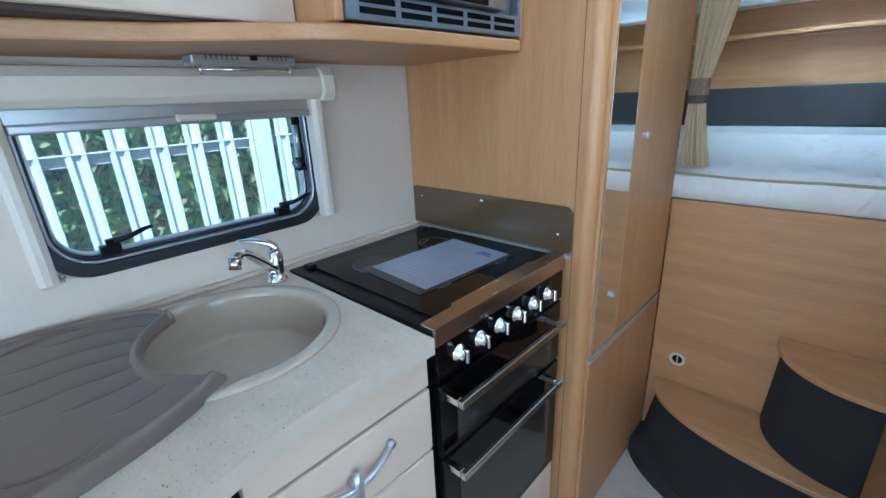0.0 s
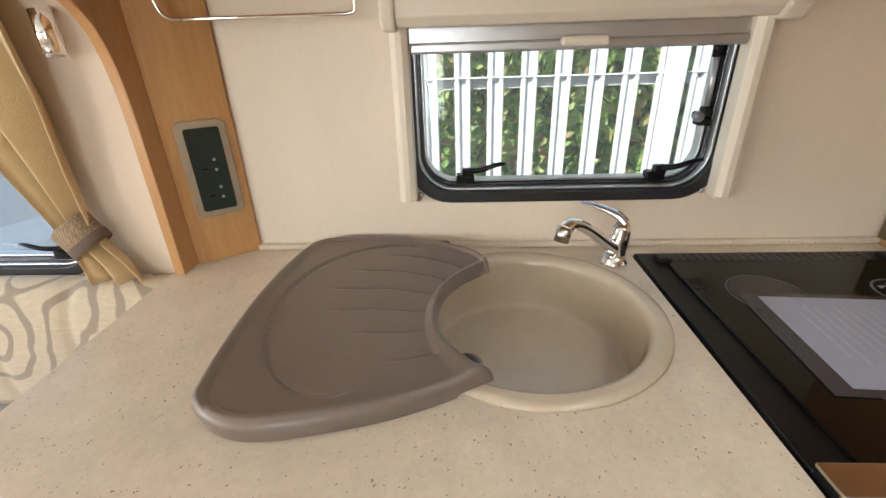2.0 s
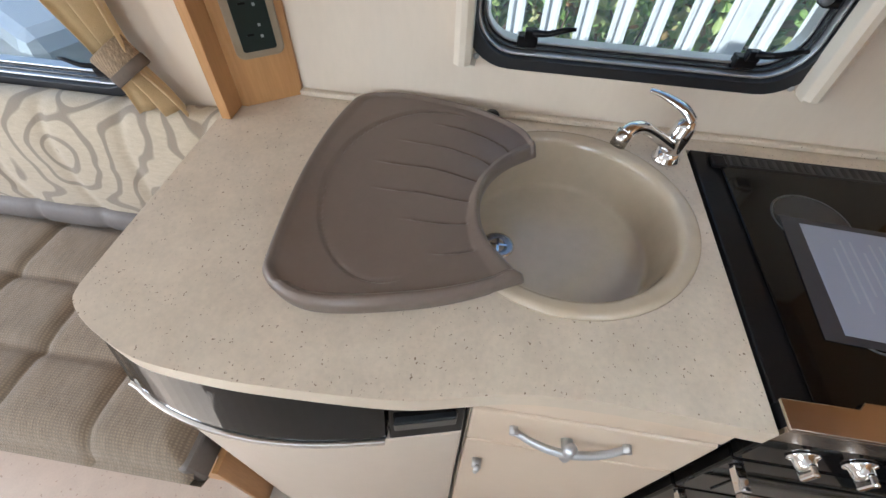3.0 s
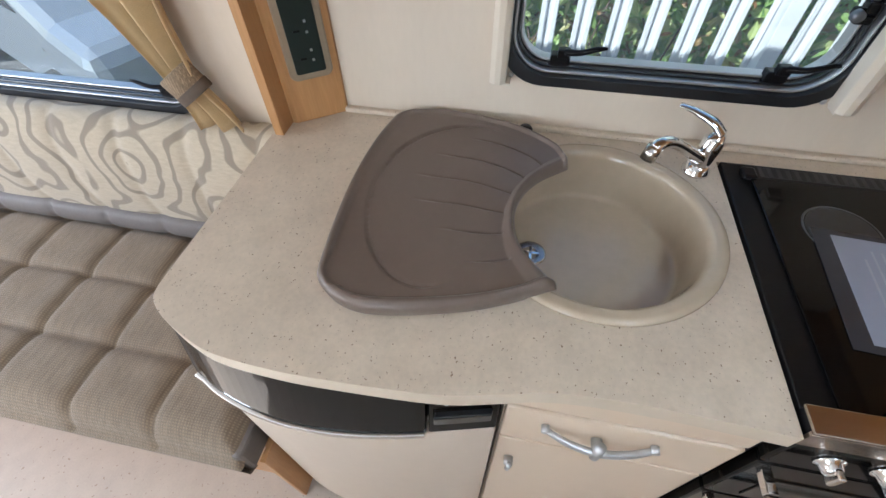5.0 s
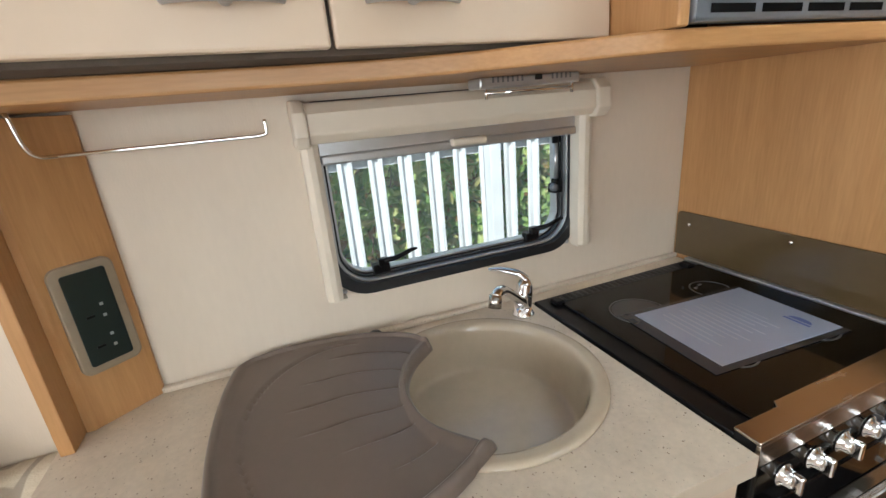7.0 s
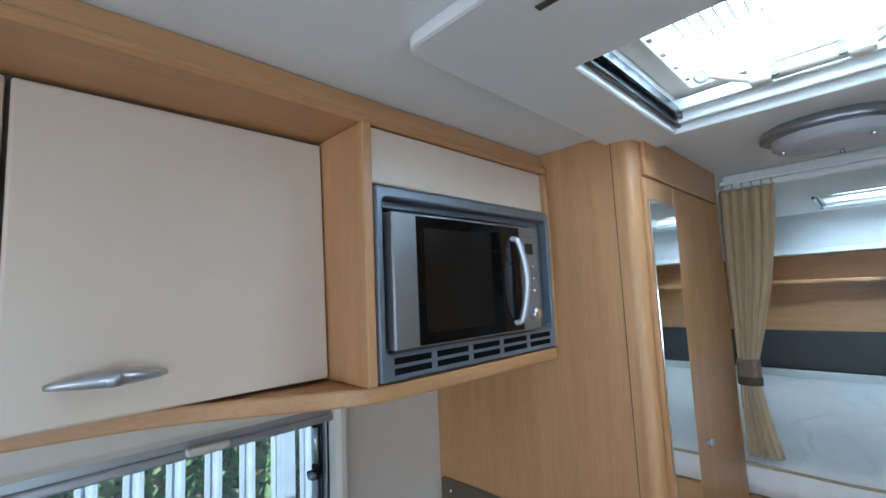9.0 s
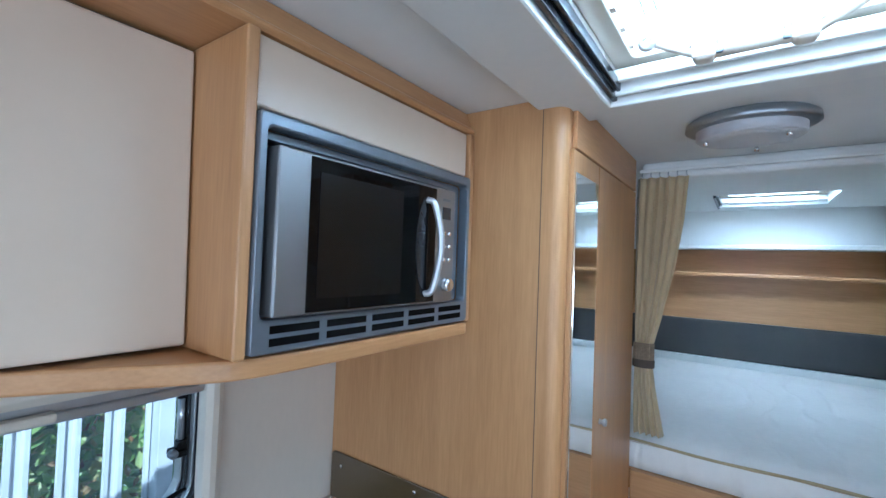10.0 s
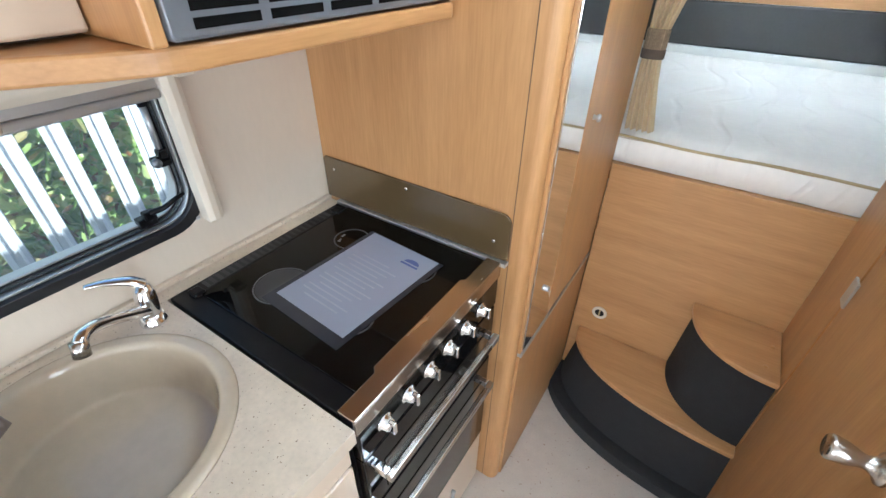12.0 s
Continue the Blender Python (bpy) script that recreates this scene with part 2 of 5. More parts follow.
corded(seatm, 55)
corded(tiem, 60)
swirlm, mattm, leafm = swirl_mat(), mattress_mat(), leaf_mat()
acrylic = clear_mat("acrylic_pane", (0.93, 0.96, 0.95), 0.04, 0.07)
lidm = clear_mat("ribbed_clear_lid", (0.95, 0.98, 0.97), 0.05, 0.8)
ribm = mat("moulded_grey_rib", (0.62, 0.68, 0.70), 0.4, vary=0.08)
frostm = clear_mat("frosted_pane", (0.9, 0.92, 0.92), 0.04, 0.95)
netm = clear_mat("fine_flyscreen", (0.8, 0.82, 0.84), 0.02)
mirrorm = mat("mirror", (0.85, 0.87, 0.86), 0.015, 1.0, vary=0.01)


# ---- builders ----
def put(name, verts, faces, m, parent=None, smooth=False, bevel=0.0, seg=2):
    me = bpy.data.meshes.new(name)
    me.from_pydata([tuple(v) for v in verts], [], faces)
    me.materials.append(m)
    b = bmesh.new()
    b.from_mesh(me)
    bmesh.ops.recalc_face_normals(b, faces=b.faces)
    b.to_mesh(me)
    b.free()
    me.polygons.foreach_set("use_smooth", [smooth] * len(me.polygons))
    ob = new(name, me)
    if bevel:
        mod = ob.modifiers.new("edge", "BEVEL")
        mod.width, mod.segments, mod.limit_method, mod.angle_limit = bevel, seg, "ANGLE", radians(40)
    if parent:
        ob.parent = parent
        ob.matrix_parent_inverse = Matrix.Translation(parent.location).inverted() if parent.type == "EMPTY" else Matrix()
    return ob


def thing(name, base, label, category, group="", kind=""):
    e = new(name)
    e.location = base
    e.empty_display_size = 0.05
    return tagged(e, label, category, group, kind)


BOX = [(0, 1, 3, 2), (4, 6, 7, 5), (0, 4, 5, 1), (2, 3, 7, 6), (0, 2, 6, 4), (1, 5, 7, 3)]


def box_data(lo, hi):
    return [(x, y, z) for x in (lo[0], hi[0]) for y in (lo[1], hi[1]) for z in (lo[2], hi[2])]


def box(name, lo, hi, m, parent=None, bevel=0.002, seg=2):
    return put(name, box_data(lo, hi), BOX, m, parent, bevel=bevel, seg=seg)


def boxes(name, pairs, m, parent=None, bevel=0.0):
    """Alike pieces: parts of their own under a thing, else one mesh."""
    if parent:
        return [box(name, lo, hi, m, parent, bevel) for lo, hi in pairs][-1]
    v, f = [], []
    for lo, hi in pairs:
        k = len(v)
        v += box_data(lo, hi)
        f += [tuple(i + k for i in q) for q in BOX]
    return put(name, v, f, m, parent, bevel=bevel)


def prism(name, pts, lo, hi, axis, m, parent=None, bevel=0.0, smooth=False):
    """A flat outline, pushed from lo to hi along an axis; the outline gives the two other coordinates in order."""
    def at(p, h):
        q = list(p)
        q.insert("xyz".index(axis), h)
        return q
    n = len(pts)
    v = [at(p, lo) for p in pts] + [at(p, hi) for p in pts]
    f = [tuple(range(n)), tuple(range(2 * n - 1, n - 1, -1))] + [(i, (i + 1) % n, n + (i + 1) % n, n + i) for i in range(n)]
    return put(name, v, f, m, parent, smooth, bevel)


def round_rect(a0, b0, a1, b1, r, n=8):
    """An outline; r: one radius or four, from the low-low corner round."""
    rs = r if isinstance(r, (tuple, list)) else (r,) * 4
    out = []
    for (ca, cb, sa, sb, start), q in zip(((a0, b0, 1, 1, 180), (a1, b0, -1, 1, 270), (a1, b1, -1, -1, 0), (a0, b1, 1, -1, 90)), rs):
        for i in range(n + 1):
            t = radians(start + 90 * i / n)
            out.append((ca + sa * q + q * math.cos(t), cb + sb * q + q * math.sin(t)))
    return out


def ring(name, outer, inner, lo, hi, axis, m, parent=None, bevel=0.0):
    """A frame between two outlines with the same number of points."""
    def at(p, h):
        q = list(p)
        q.insert("xyz".index(axis), h)
        return q
    n = len(outer)
    v = [at(p, lo) for p in outer] + [at(p, lo) for p in inner] + [at(p, hi) for p in outer] + [at(p, hi) for p in inner]
    f = []
    for i in range(n):
        j = (i + 1) % n
        f += [(i, j, n + j, n + i), (2 * n + i, 3 * n + i, 3 * n + j, 2 * n + j), (i, 2 * n + i, 2 * n + j, j), (n + i, n + j, 3 * n + j, 3 * n + i)]
    return put(name, v, f, m, parent, bevel=bevel)


def lathe(name, prof, m, at=Matrix(), parent=None, seg=40, smooth=True):
    v, f, k = [], [], len(prof)
    for i in range(seg):
        t = 2 * math.pi * i / seg
        v += [at @ Vector((r * math.cos(t), r * math.sin(t), z)) for r, z in prof]
    for i in range(seg):
        for j in range(k - 1):
            a, b = i * k + j, ((i + 1) % seg) * k + j
            f.append((a, b, b + 1, a + 1))
    ob = put(name, v, f, m, parent, smooth)
    b = bmesh.new()
    b.from_mesh(ob.data)
    bmesh.ops.remove_doubles(b, verts=b.verts, dist=1e-5)
    bmesh.ops.recalc_face_normals(b, faces=b.faces)
    b.to_mesh(ob.data)
    b.free()
    return ob


def spline(pts, n=8):
    p = [Vector(q) for q in pts]
    p = [2 * p[0] - p[1]] + p + [2 * p[-1] - p[-2]]
    out = []
    for i in range(1, len(p) - 2):
        for k in range(n):
            t = k / n
            a, b, c, d = p[i - 1:i + 3]
            out.append(0.5 * (2 * b + (c - a) * t + (2 * a - 5 * b + 4 * c - d) * t * t + (3 * b - a - 3 * c + d) * t ** 3))
    return out + [p[-2]]


def tube(name, pts, radii, m, parent=None, seg=12, flat=1.0, smooth=True):
    """A round or flattened bar along a line of points."""
    pts = [Vector(p) for p in pts]
    n = len(pts)
    rad = radii if isinstance(radii, (list, tuple)) else [radii] * n
    if len(rad) != n:
        rad = [float(np.interp(i / (n - 1), np.linspace(0, 1, len(rad)), rad)) for i in range(n)]
    v, f = [], []
    side = None
    for i, p in enumerate(pts):
        d = (pts[min(i + 1, n - 1)] - pts[max(i - 1, 0)]).normalized()
        if side is None:
            side = d.cross(Vector((0, 0, 1))) if abs(d.z) < 0.95 else d.cross(Vector((1, 0, 0)))
        side = (side - d * side.dot(d)).normalized()
        up = side.cross(d)
        for k in range(seg):
            t = 2 * math.pi * k / seg
            v.append(p + rad[i] * (math.cos(t) * side + flat * math.sin(t) * up))
    for i in range(n - 1):
        for k in range(seg):
            a, b = i * seg + k, i * seg + (k + 1) % seg
            f.append((a, b, b + seg, a + seg))
    f += [tuple(range(seg)), tuple((n - 1) * seg + k for k in range(seg))]
    return put(name, v, f, m, parent, smooth)


def wall_sheet(name, axis, lo, hi, a, b, holes, m):
    """A wall between lo and hi along an axis, a and b its two other ranges, with rectangular holes through it."""
    ca = sorted({a[0], a[1], *[h[0] for h in holes], *[h[1] for h in holes]})
    cb = sorted({b[0], b[1], *[h[2] for h in holes], *[h[3] for h in holes]})
    na, nb = len(ca), len(cb)

    def at(p, q, h):
        r = [p, q]
        r.insert("xyz".index(axis), h)
        return r
    v = [at(p, q, h) for h in (lo, hi) for p in ca for q in cb]
    ix = lambda h, i, j: h * na * nb + i * nb + j
    solid = lambda i, j: 0 <= i < na - 1 and 0 <= j < nb - 1 and not any(
        h[0] - 1e-6 <= ca[i] and ca[i + 1] <= h[1] + 1e-6 and h[2] - 1e-6 <= cb[j] and cb[j + 1] <= h[3] + 1e-6 for h in holes)
    f = []
    for i in range(na - 1):
        for j in range(nb - 1):
            if not solid(i, j):
                continue
            for h in (0, 1):
                f.append((ix(h, i, j), ix(h, i + 1, j), ix(h, i + 1, j + 1), ix(h, i, j + 1)))
            for di, dj, p, q in ((-1, 0, (i, j), (i, j + 1)), (1, 0, (i + 1, j), (i + 1, j + 1)), (0, -1, (i, j), (i + 1, j)), (0, 1, (i, j + 1), (i + 1, j + 1))):
                if not solid(i + di, j + dj):
                    f.append((ix(0, *p), ix(0, *q), ix(1, *q), ix(1, *p)))
    return tagged(put(name, v, f, m), kind="structure")


# ---- structure ----
WX, EX, SY, NY, CZ = -0.555, 1.65, -2.3, 3.62, 2.0
WIN = (0.552, 1.158, 1.092, 1.47)
WIN2 = (-1.45, -0.20, 0.925, 1.55)
tagged(box("floor", (WX - 0.05, SY - 0.05, -0.05), (EX + 0.05, NY + 0.05, 0), floorm, bevel=0), "beige speckled vinyl floor", kind="structure")
wall_sheet("wall_west", "x", WX - 0.03, WX, (SY - 0.03, NY + 0.03), (0, CZ + 0.08), [WIN, WIN2], wallm)
wall_sheet("wall_east", "x", EX, EX + 0.03, (SY - 0.03, NY + 0.03), (0, CZ + 0.08), [(-1.9, -1.1, 1.03, 1.6), (-0.03, 0.53, 0.9, 1.8)], wallm)
wall_sheet("wall_south", "y", SY - 0.03, SY, (WX, EX), (0, CZ + 0.08), [(-0.2, 1.3, 0.98, 1.62)], wallm)
wall_sheet("wall_north", "y", NY, NY + 0.03, (WX, EX), (0, CZ + 0.08), [], ceilm)
HATCH, HATCH2 = (0.165, 0.665, 1.15, 1.575), (0.265, 0.72, 3.0, 3.42)
wall_sheet("ceiling", "z", CZ, CZ + 0.05, (WX, EX), (SY, NY), [HATCH, HATCH2], ceilm)
tagged(boxes("trim", [((WX, 0.40, CZ - 0.012), (EX, 0.425, CZ - 0.001)), ((WX, -0.8, CZ - 0.012), (EX, -0.775, CZ - 0.001))], whitep, bevel=0.004),
       "white ceiling joint strip", kind="structure")
# moulded surround of the rooflight and the ceiling beam by the bed
tagged(ring("rooflight_surround", round_rect(0.03, 0.93, 0.80, 1.64, 0.03), round_rect(0.165, 1.15, 0.665, 1.575, 0.004), CZ - 0.022, CZ - 0.001, "z", whitep, bevel=0.006),
       "white moulded rooflight surround", kind="structure")
tagged(box("ceiling_beam", (0.11, 2.20, CZ - 0.055), (EX, 2.30, CZ - 0.001), ceilm, bevel=0.012), "white lining beam over the bed", kind="structure")
tagged(box("bed_wall_upper", (WX, NY - 0.012, 1.77), (EX, NY, CZ), ceilm, bevel=0), "white wall lining over the bed", kind="structure")


def rooflight(h, name, label):
    t = thing(name, ((h[0] + h[1]) / 2, (h[2] + h[3]) / 2, CZ), label, "rooflight")
    x0, x1, y0, y1 = h
    ring("frame", round_rect(x0, y0, x1, y1, 0.01), round_rect(x0 + 0.012, y0 + 0.012, x1 - 0.012, y1 - 0.012, 0.01), CZ + 0.0, CZ + 0.07, "z", whitep, t)
    ring("inner_frame", round_rect(x0 + 0.012, y0 + 0.012, x1 - 0.012, y1 - 0.012, 0.01), round_rect(x0 + 0.05, y0 + 0.05, x1 - 0.05, y1 - 0.05, 0.015),
         CZ + 0.045, CZ + 0.065, "z", creamp, t, bevel=0.003)
    boxes("lug", [((x0 + 0.05, y0 + 0.07 + 0.065 * i, CZ + 0.05), (x0 + 0.058, y0 + 0.085 + 0.065 * i, CZ + 0.068)) for i in range(5)], creamp, t)
    lid = prism("lid", round_rect(x0 + 0.02, y0 + 0.02, x1 - 0.02, y1 - 0.02, 0.03), CZ + 0.0705, CZ + 0.0735, "z", lidm, t)
    ribs = []
    for k in range(4):
        ya, yb = y1 - 0.165 - 0.05 * k, y1 - 0.140 - 0.05 * k
        ribs += [((x0 + 0.19, q, CZ + 0.066), (x1 - 0.075, q + 0.004, CZ + 0.0702)) for q in (ya, yb)]
        ribs += [((q, ya + 0.0042, CZ + 0.066), (q + 0.004, yb - 0.0002, CZ + 0.0702)) for q in (x0 + 0.19, x1 - 0.079)]
    for k in range(3):
        xa = x0 + 0.085 + 0.036 * k
        ribs += [((q, y0 + 0.08, CZ + 0.066), (q + 0.004, y0 + 0.28 - 0.03 * k, CZ + 0.0702)) for q in (xa, xa + 0.018)]
        ribs += [((xa + 0.0042, q, CZ + 0.066), (xa + 0.0178, q + 0.004, CZ + 0.0702)) for q in (y0 + 0.08, y0 + 0.276 - 0.03 * k)]
    boxes("rib", ribs, ribm, t, bevel=0.002)
    boxes("blind_rail", [((x0 + 0.001, y0, CZ - 0.012), (x0 + 0.012, y1, CZ + 0.012)), ((x0 + 0.014, y0, CZ + 0.0), (x0 + 0.022, y1, CZ + 0.02))], navy, t, bevel=0.002)
    boxes("blind_rail_front", [((x0, y1 - 0.02, CZ - 0.006), (x1, y1 - 0.008, CZ + 0.02)), ((x0, y1 - 0.042, CZ + 0.012), (x1, y1 - 0.03, CZ + 0.036))], whitep, t, bevel=0.003)
    return t


r1 = rooflight(HATCH, "rooflight", "clear ribbed rooflight in a white frame, closed")
mx, my = 0.395, 1.468
for s in (-1, 1):
    box("handle_arm", (mx + s * 0.062 - 0.017, my - 0.016, CZ - 0.012), (mx + s * 0.062 + 0.017, my + 0.016, CZ + 0.062), creamp, r1, bevel=0.010, seg=3)
    box("handle_notch", (mx + s * 0.041 - 0.005, my - 0.012, CZ - 0.006), (mx + s * 0.041 + 0.005, my + 0.012, CZ + 0.016), grey_fr, r1, bevel=0.002)
    tube("catch", spline([(mx + s * 0.075, my - 0.004, CZ + 0.002), (mx + s * 0.10, my - 0.012, CZ + 0.012), (mx + s * 0.137, my - 0.022, CZ + 0.030)]), 0.0065, creamp, r1)
    lathe("pivot", [(0.005, 0), (0.014, 0), (0.015, 0.010), (0.010, 0.016), (0.005, 0.016), (0.004, 0.006)], whitep, pose(mx + s * 0.142, my - 0.018, CZ + 0.034, 120), r1, 20)
tube("handle", [(mx - 0.05, my, CZ + 0.004), (mx + 0.05, my, CZ + 0.004)], 0.0125, creamp, r1, 16)
rooflight(HATCH2, "rooflight", "small rooflight over the bed, closed")
box("blind_slot", (0.20, 0.985, CZ - 0.0235), (0.55, 0.995, CZ - 0.0215), tie_d, r1, bevel=0)

# ceiling lamp
lamp = thing("ceiling_lamp", (0.394, 1.845, CZ), "oval ceiling lamp with a satin metal ring and frosted shade, off", "lamp")
OV = Matrix.Translation((0.394, 1.845, CZ)) @ Matrix.Diagonal((1.12, 0.92, 1, 1))
lathe("ring", [(0.085, -0.026), (0.106, -0.026), (0.112, -0.022), (0.110, -0.008), (0.10, 0)], ringm, OV, lamp, 48)
lathe("shade", [(0, -0.052), (0.06, -0.052), (0.086, -0.049), (0.092, -0.044), (0.092, -0.020)], shadem, OV, lamp, 48)
for a in (80, 205, 320):
    lathe("cap", [(0, -0.062), (0.005, -0.061), (0.005, -0.053), (0.003, -0.05), (0.003, -0.04)], chrome,
          Matrix.Translation((0.394 + 0.088 * math.cos(radians(a)), 1.845 + 0.073 * math.sin(radians(a)), CZ)), lamp, 14)


# ---- windows ----
def caravan_window(y0, y1, z0, z1, name, label):
    t = thing(name, (WX, (y0 + y1) / 2, z0), label, "window", kind="structure")
    o = round_rect(y0, z0, y1, z1, (0.085, 0.085, 0.03, 0.03))
    g = lambda d, r: round_rect(y0 + d, z0 + d, y1 - d, z1 - d, (r, r, 0.02, 0.02))
    big = round_rect(y0 - 0.012, z0 - 0.012, y1 + 0.012, z1 + 0.012, (0.09, 0.09, 0.03, 0.03))
    ring("rubber_frame", big, g(0.010, 0.078), WX - 0.034, WX + 0.004, "x", rubber, t, bevel=0.002)
    ring("glossy_frame", g(0.0105, 0.077), g(0.016, 0.07), WX - 0.045, WX - 0.008, "x", silver, t, bevel=0.002)
    ring("inner_seal", g(0.0165, 0.07), g(0.021, 0.066), WX - 0.055, WX - 0.02, "x", navy, t, bevel=0.002)
    ring("pane_rim", g(0.0215, 0.066), g(0.027, 0.06), WX - 0.062, WX - 0.035, "x", silver, t, bevel=0.002)
    pane = prism("pane", round_rect(y0 - 0.005, z0 - 0.005, y1 + 0.005, z1 + 0.005, (0.085, 0.085, 0.03, 0.03)), WX - 0.070, WX - 0.066, "x", acrylic, t)
    pane.visible_shadow = False
    # filler corners of the cut-out
    for ya, s in ((y0, 1), (y1, -1)):
        pts = [(ya, z0)] + [(ya + s * (0.085 - 0.085 * math.cos(radians(a))), z0 + 0.085 - 0.085 * math.sin(radians(a))) for a in range(0, 91, 10)]
        prism("corner", pts, WX - 0.03, WX - 0.0005, "x", wallm, t)
    return t


def latch(t, y, z, out=1):
    x = WX - 0.034
    boxes("latch", [((x - 0.012, y - 0.022, z - 0.012), (x + 0.012, y + 0.016, z + 0.010)), ((x + 0.0, y - 0.010, z + 0.006), (x + 0.018, y + 0.014, z + 0.024))], black, t, bevel=0.003)
    tube("latch_lever", spline([(x + 0.012, y + 0.005, z + 0.018), (x + 0.024, y + 0.03 * out, z + 0.024), (x + 0.026, y + 0.06 * out, z + 0.034), (x + 0.024, y + 0.078 * out, z + 0.036)]),
         [0.007, 0.0055, 0.005, 0.003], black, t, 10)


w1 = caravan_window(*WIN, "window_1", "hinged acrylic window with black rubber frame, closed")
latch(w1, 0.662, 1.122)
latch(w1, 1.055, 1.122)
tube("stay_rod", [(WX - 0.03, 1.128, 1.255), (WX - 0.03, 1.126, 1.35)], 0.006, silver, w1)
tube("stay_rod_end", [(WX - 0.03, 1.126, 1.345), (WX - 0.03, 1.125, 1.375)], 0.0085, black, w1)
boxes("stay_clamp", [((WX - 0.045, 1.112, 1.222), (WX - 0.018, 1.140, 1.236)), ((WX - 0.04, 1.118, 1.236), (WX - 0.02, 1.138, 1.258)), ((WX - 0.02, 1.095, 1.238), (WX - 0.006, 1.115, 1.252))], black, w1, bevel=0.004)
lathe("stay_knob", [(0, 0), (0.009, 0), (0.009, 0.012), (0, 0.014)], grey_fr, pose(WX - 0.006, 1.100, 1.243, 0, 90), w1, 16)
w2 = caravan_window(*WIN2, "window_2", "wide lounge window with black rubber frame, closed")
latch(w2, -0.30, 0.955, -1)
latch(w2, -1.2, 0.955)

# blind over the kitchen window
bl = thing("window_blind", (WX, 0.86, 1.1), "cream cassette blind with side rails, rolled up", "blind")
for ya, yb in ((0.528, 0.560), (1.145, 1.181)):
    prism("side_rail", [(WX + 0.001, ya), (WX + 0.034, ya), (WX + 0.041, (ya * 2 + yb) / 3), (WX + 0.041, (ya + yb * 2) / 3), (WX + 0.034, yb), (WX + 0.001, yb)], 1.094, 1.415, "z", creamp, bl, bevel=0.002)
    box("rail_end", (WX + 0.002, ya + 0.004, 1.088), (WX + 0.030, yb + 0.008 if ya < 1 else yb - 0.004, 1.094), creamp, bl, bevel=0.001)
prism("cassette", [(WX + 0.001, 1.408), (WX + 0.055, 1.408), (WX + 0.068, 1.424), (WX + 0.066, 1.460), (WX + 0.05, 1.478), (WX + 0.001, 1.48)], 0.545, 1.165, "y", creamp, bl, bevel=0.003)
for ya, yb in ((0.520, 0.5448), (1.1652, 1.203)):
    prism("cassette_end", [(WX + 0.001, 1.402), (WX + 0.06, 1.402), (WX + 0.074, 1.422), (WX + 0.072, 1.463), (WX + 0.054, 1.484), (WX + 0.001, 1.486)], ya, yb, "y", creamp, bl, bevel=0.005)
box("blind_bar", (WX + 0.008, 0.562, 1.366), (WX + 0.028, 1.143, 1.384), silver, bl, bevel=0.004)
box("blind_fabric", (WX + 0.012, 0.562, 1.3842), (WX + 0.02, 1.143, 1.4078), silver, bl, bevel=0)
box("pull_grip", (WX + 0.02, 0.825, 1.372), (WX + 0.042, 0.905, 1.388), creamp, bl, bevel=0.005)
for y in (0.567, 1.137):
    lathe("screw", [(0, 0.004), (0.005, 0.003), (0.006, 0), (0, 0)], silver, pose(WX + 0.001, y, 1.098, 0, 90), bl, 12)

# ---- kitchen ----
wt = thing("worktop", (-0.2, 0.55, 0.95), "beige speckled worktop with a curved front edge", "worktop")
front = spline([(-0.02, 0.068, 0), (0.005, 0.076, 0), (0.031, 0.109, 0), (0.055, 0.160, 0), (0.072, 0.215, 0), (0.079, 0.30, 0), (0.079, 0.386, 0), (0.071, 0.54, 0), (0.054, 0.625, 0), (0.041, 0.68, 0), (0.034, 0.75, 0), (0.033, 0.85, 0), (0.038, 0.996, 0)], 5)
SX, SYC, SR = -0.294, 0.758, 0.2
outline = [(WX + 0.002, 0.068)] + [(p.x, p.y) for p in front] + [(-0.503, 0.996), (-0.503, 1.515), (WX + 0.002, 1.515)]


def worktop_mesh():
    """The worktop with the round cut-out for the bowl; a bridge joins the two outlines."""
    n = 48
    hole = [(SX + SR * math.cos(2 * math.pi * i / n), SYC + SR * math.sin(2 * math.pi * i / n)) for i in range(n)]
    b = bmesh.new()
    z1, z0 = 0.98, 0.946
    lo = [b.verts.new((x, y, z1)) for x, y in outline]
    ho = [b.verts.new((x, y, z1)) for x, y in hole]
    ed = [b.edges.new((q[i], q[(i + 1) % len(q)])) for q in (lo, ho) for i in range(len(q))]
    bmesh.ops.triangle_fill(b, use_beauty=True, use_dissolve=False, edges=ed, normal=(0, 0, 1))
    for f in [f for f in b.faces if (f.calc_center_median().xy - Vector((SX, SYC))).length < SR * 0.98 and all((v.co.xy - Vector((SX, SYC))).length < SR + 0.001 for v in f.verts)]:
        b.faces.remove(f)
    r = bmesh.ops.extrude_face_region(b, geom=b.faces[:])
    for v in [g for g in r["geom"] if isinstance(g, bmesh.types.BMVert)]:
        v.co.z = z0
    bmesh.ops.recalc_face_normals(b, faces=b.faces)
    me = bpy.data.meshes.new("slab")
    b.to_mesh(me)
    b.free()
    me.materials.append(counterm)
    me.materials.append(edgem)
    for p in me.polygons:
        p.material_index = 1 if abs(p.normal.z) < 0.5 else 0
    ob = new("slab", me)
    ob.parent, ob.matrix_parent_inverse = wt, Matrix.Translation(wt.location).inverted()
    mod = ob.modifiers.new("edge", "BEVEL")
    mod.width, mod.segments, mod.limit_method, mod.angle_limit = 0.003, 2, "ANGLE", radians(50)


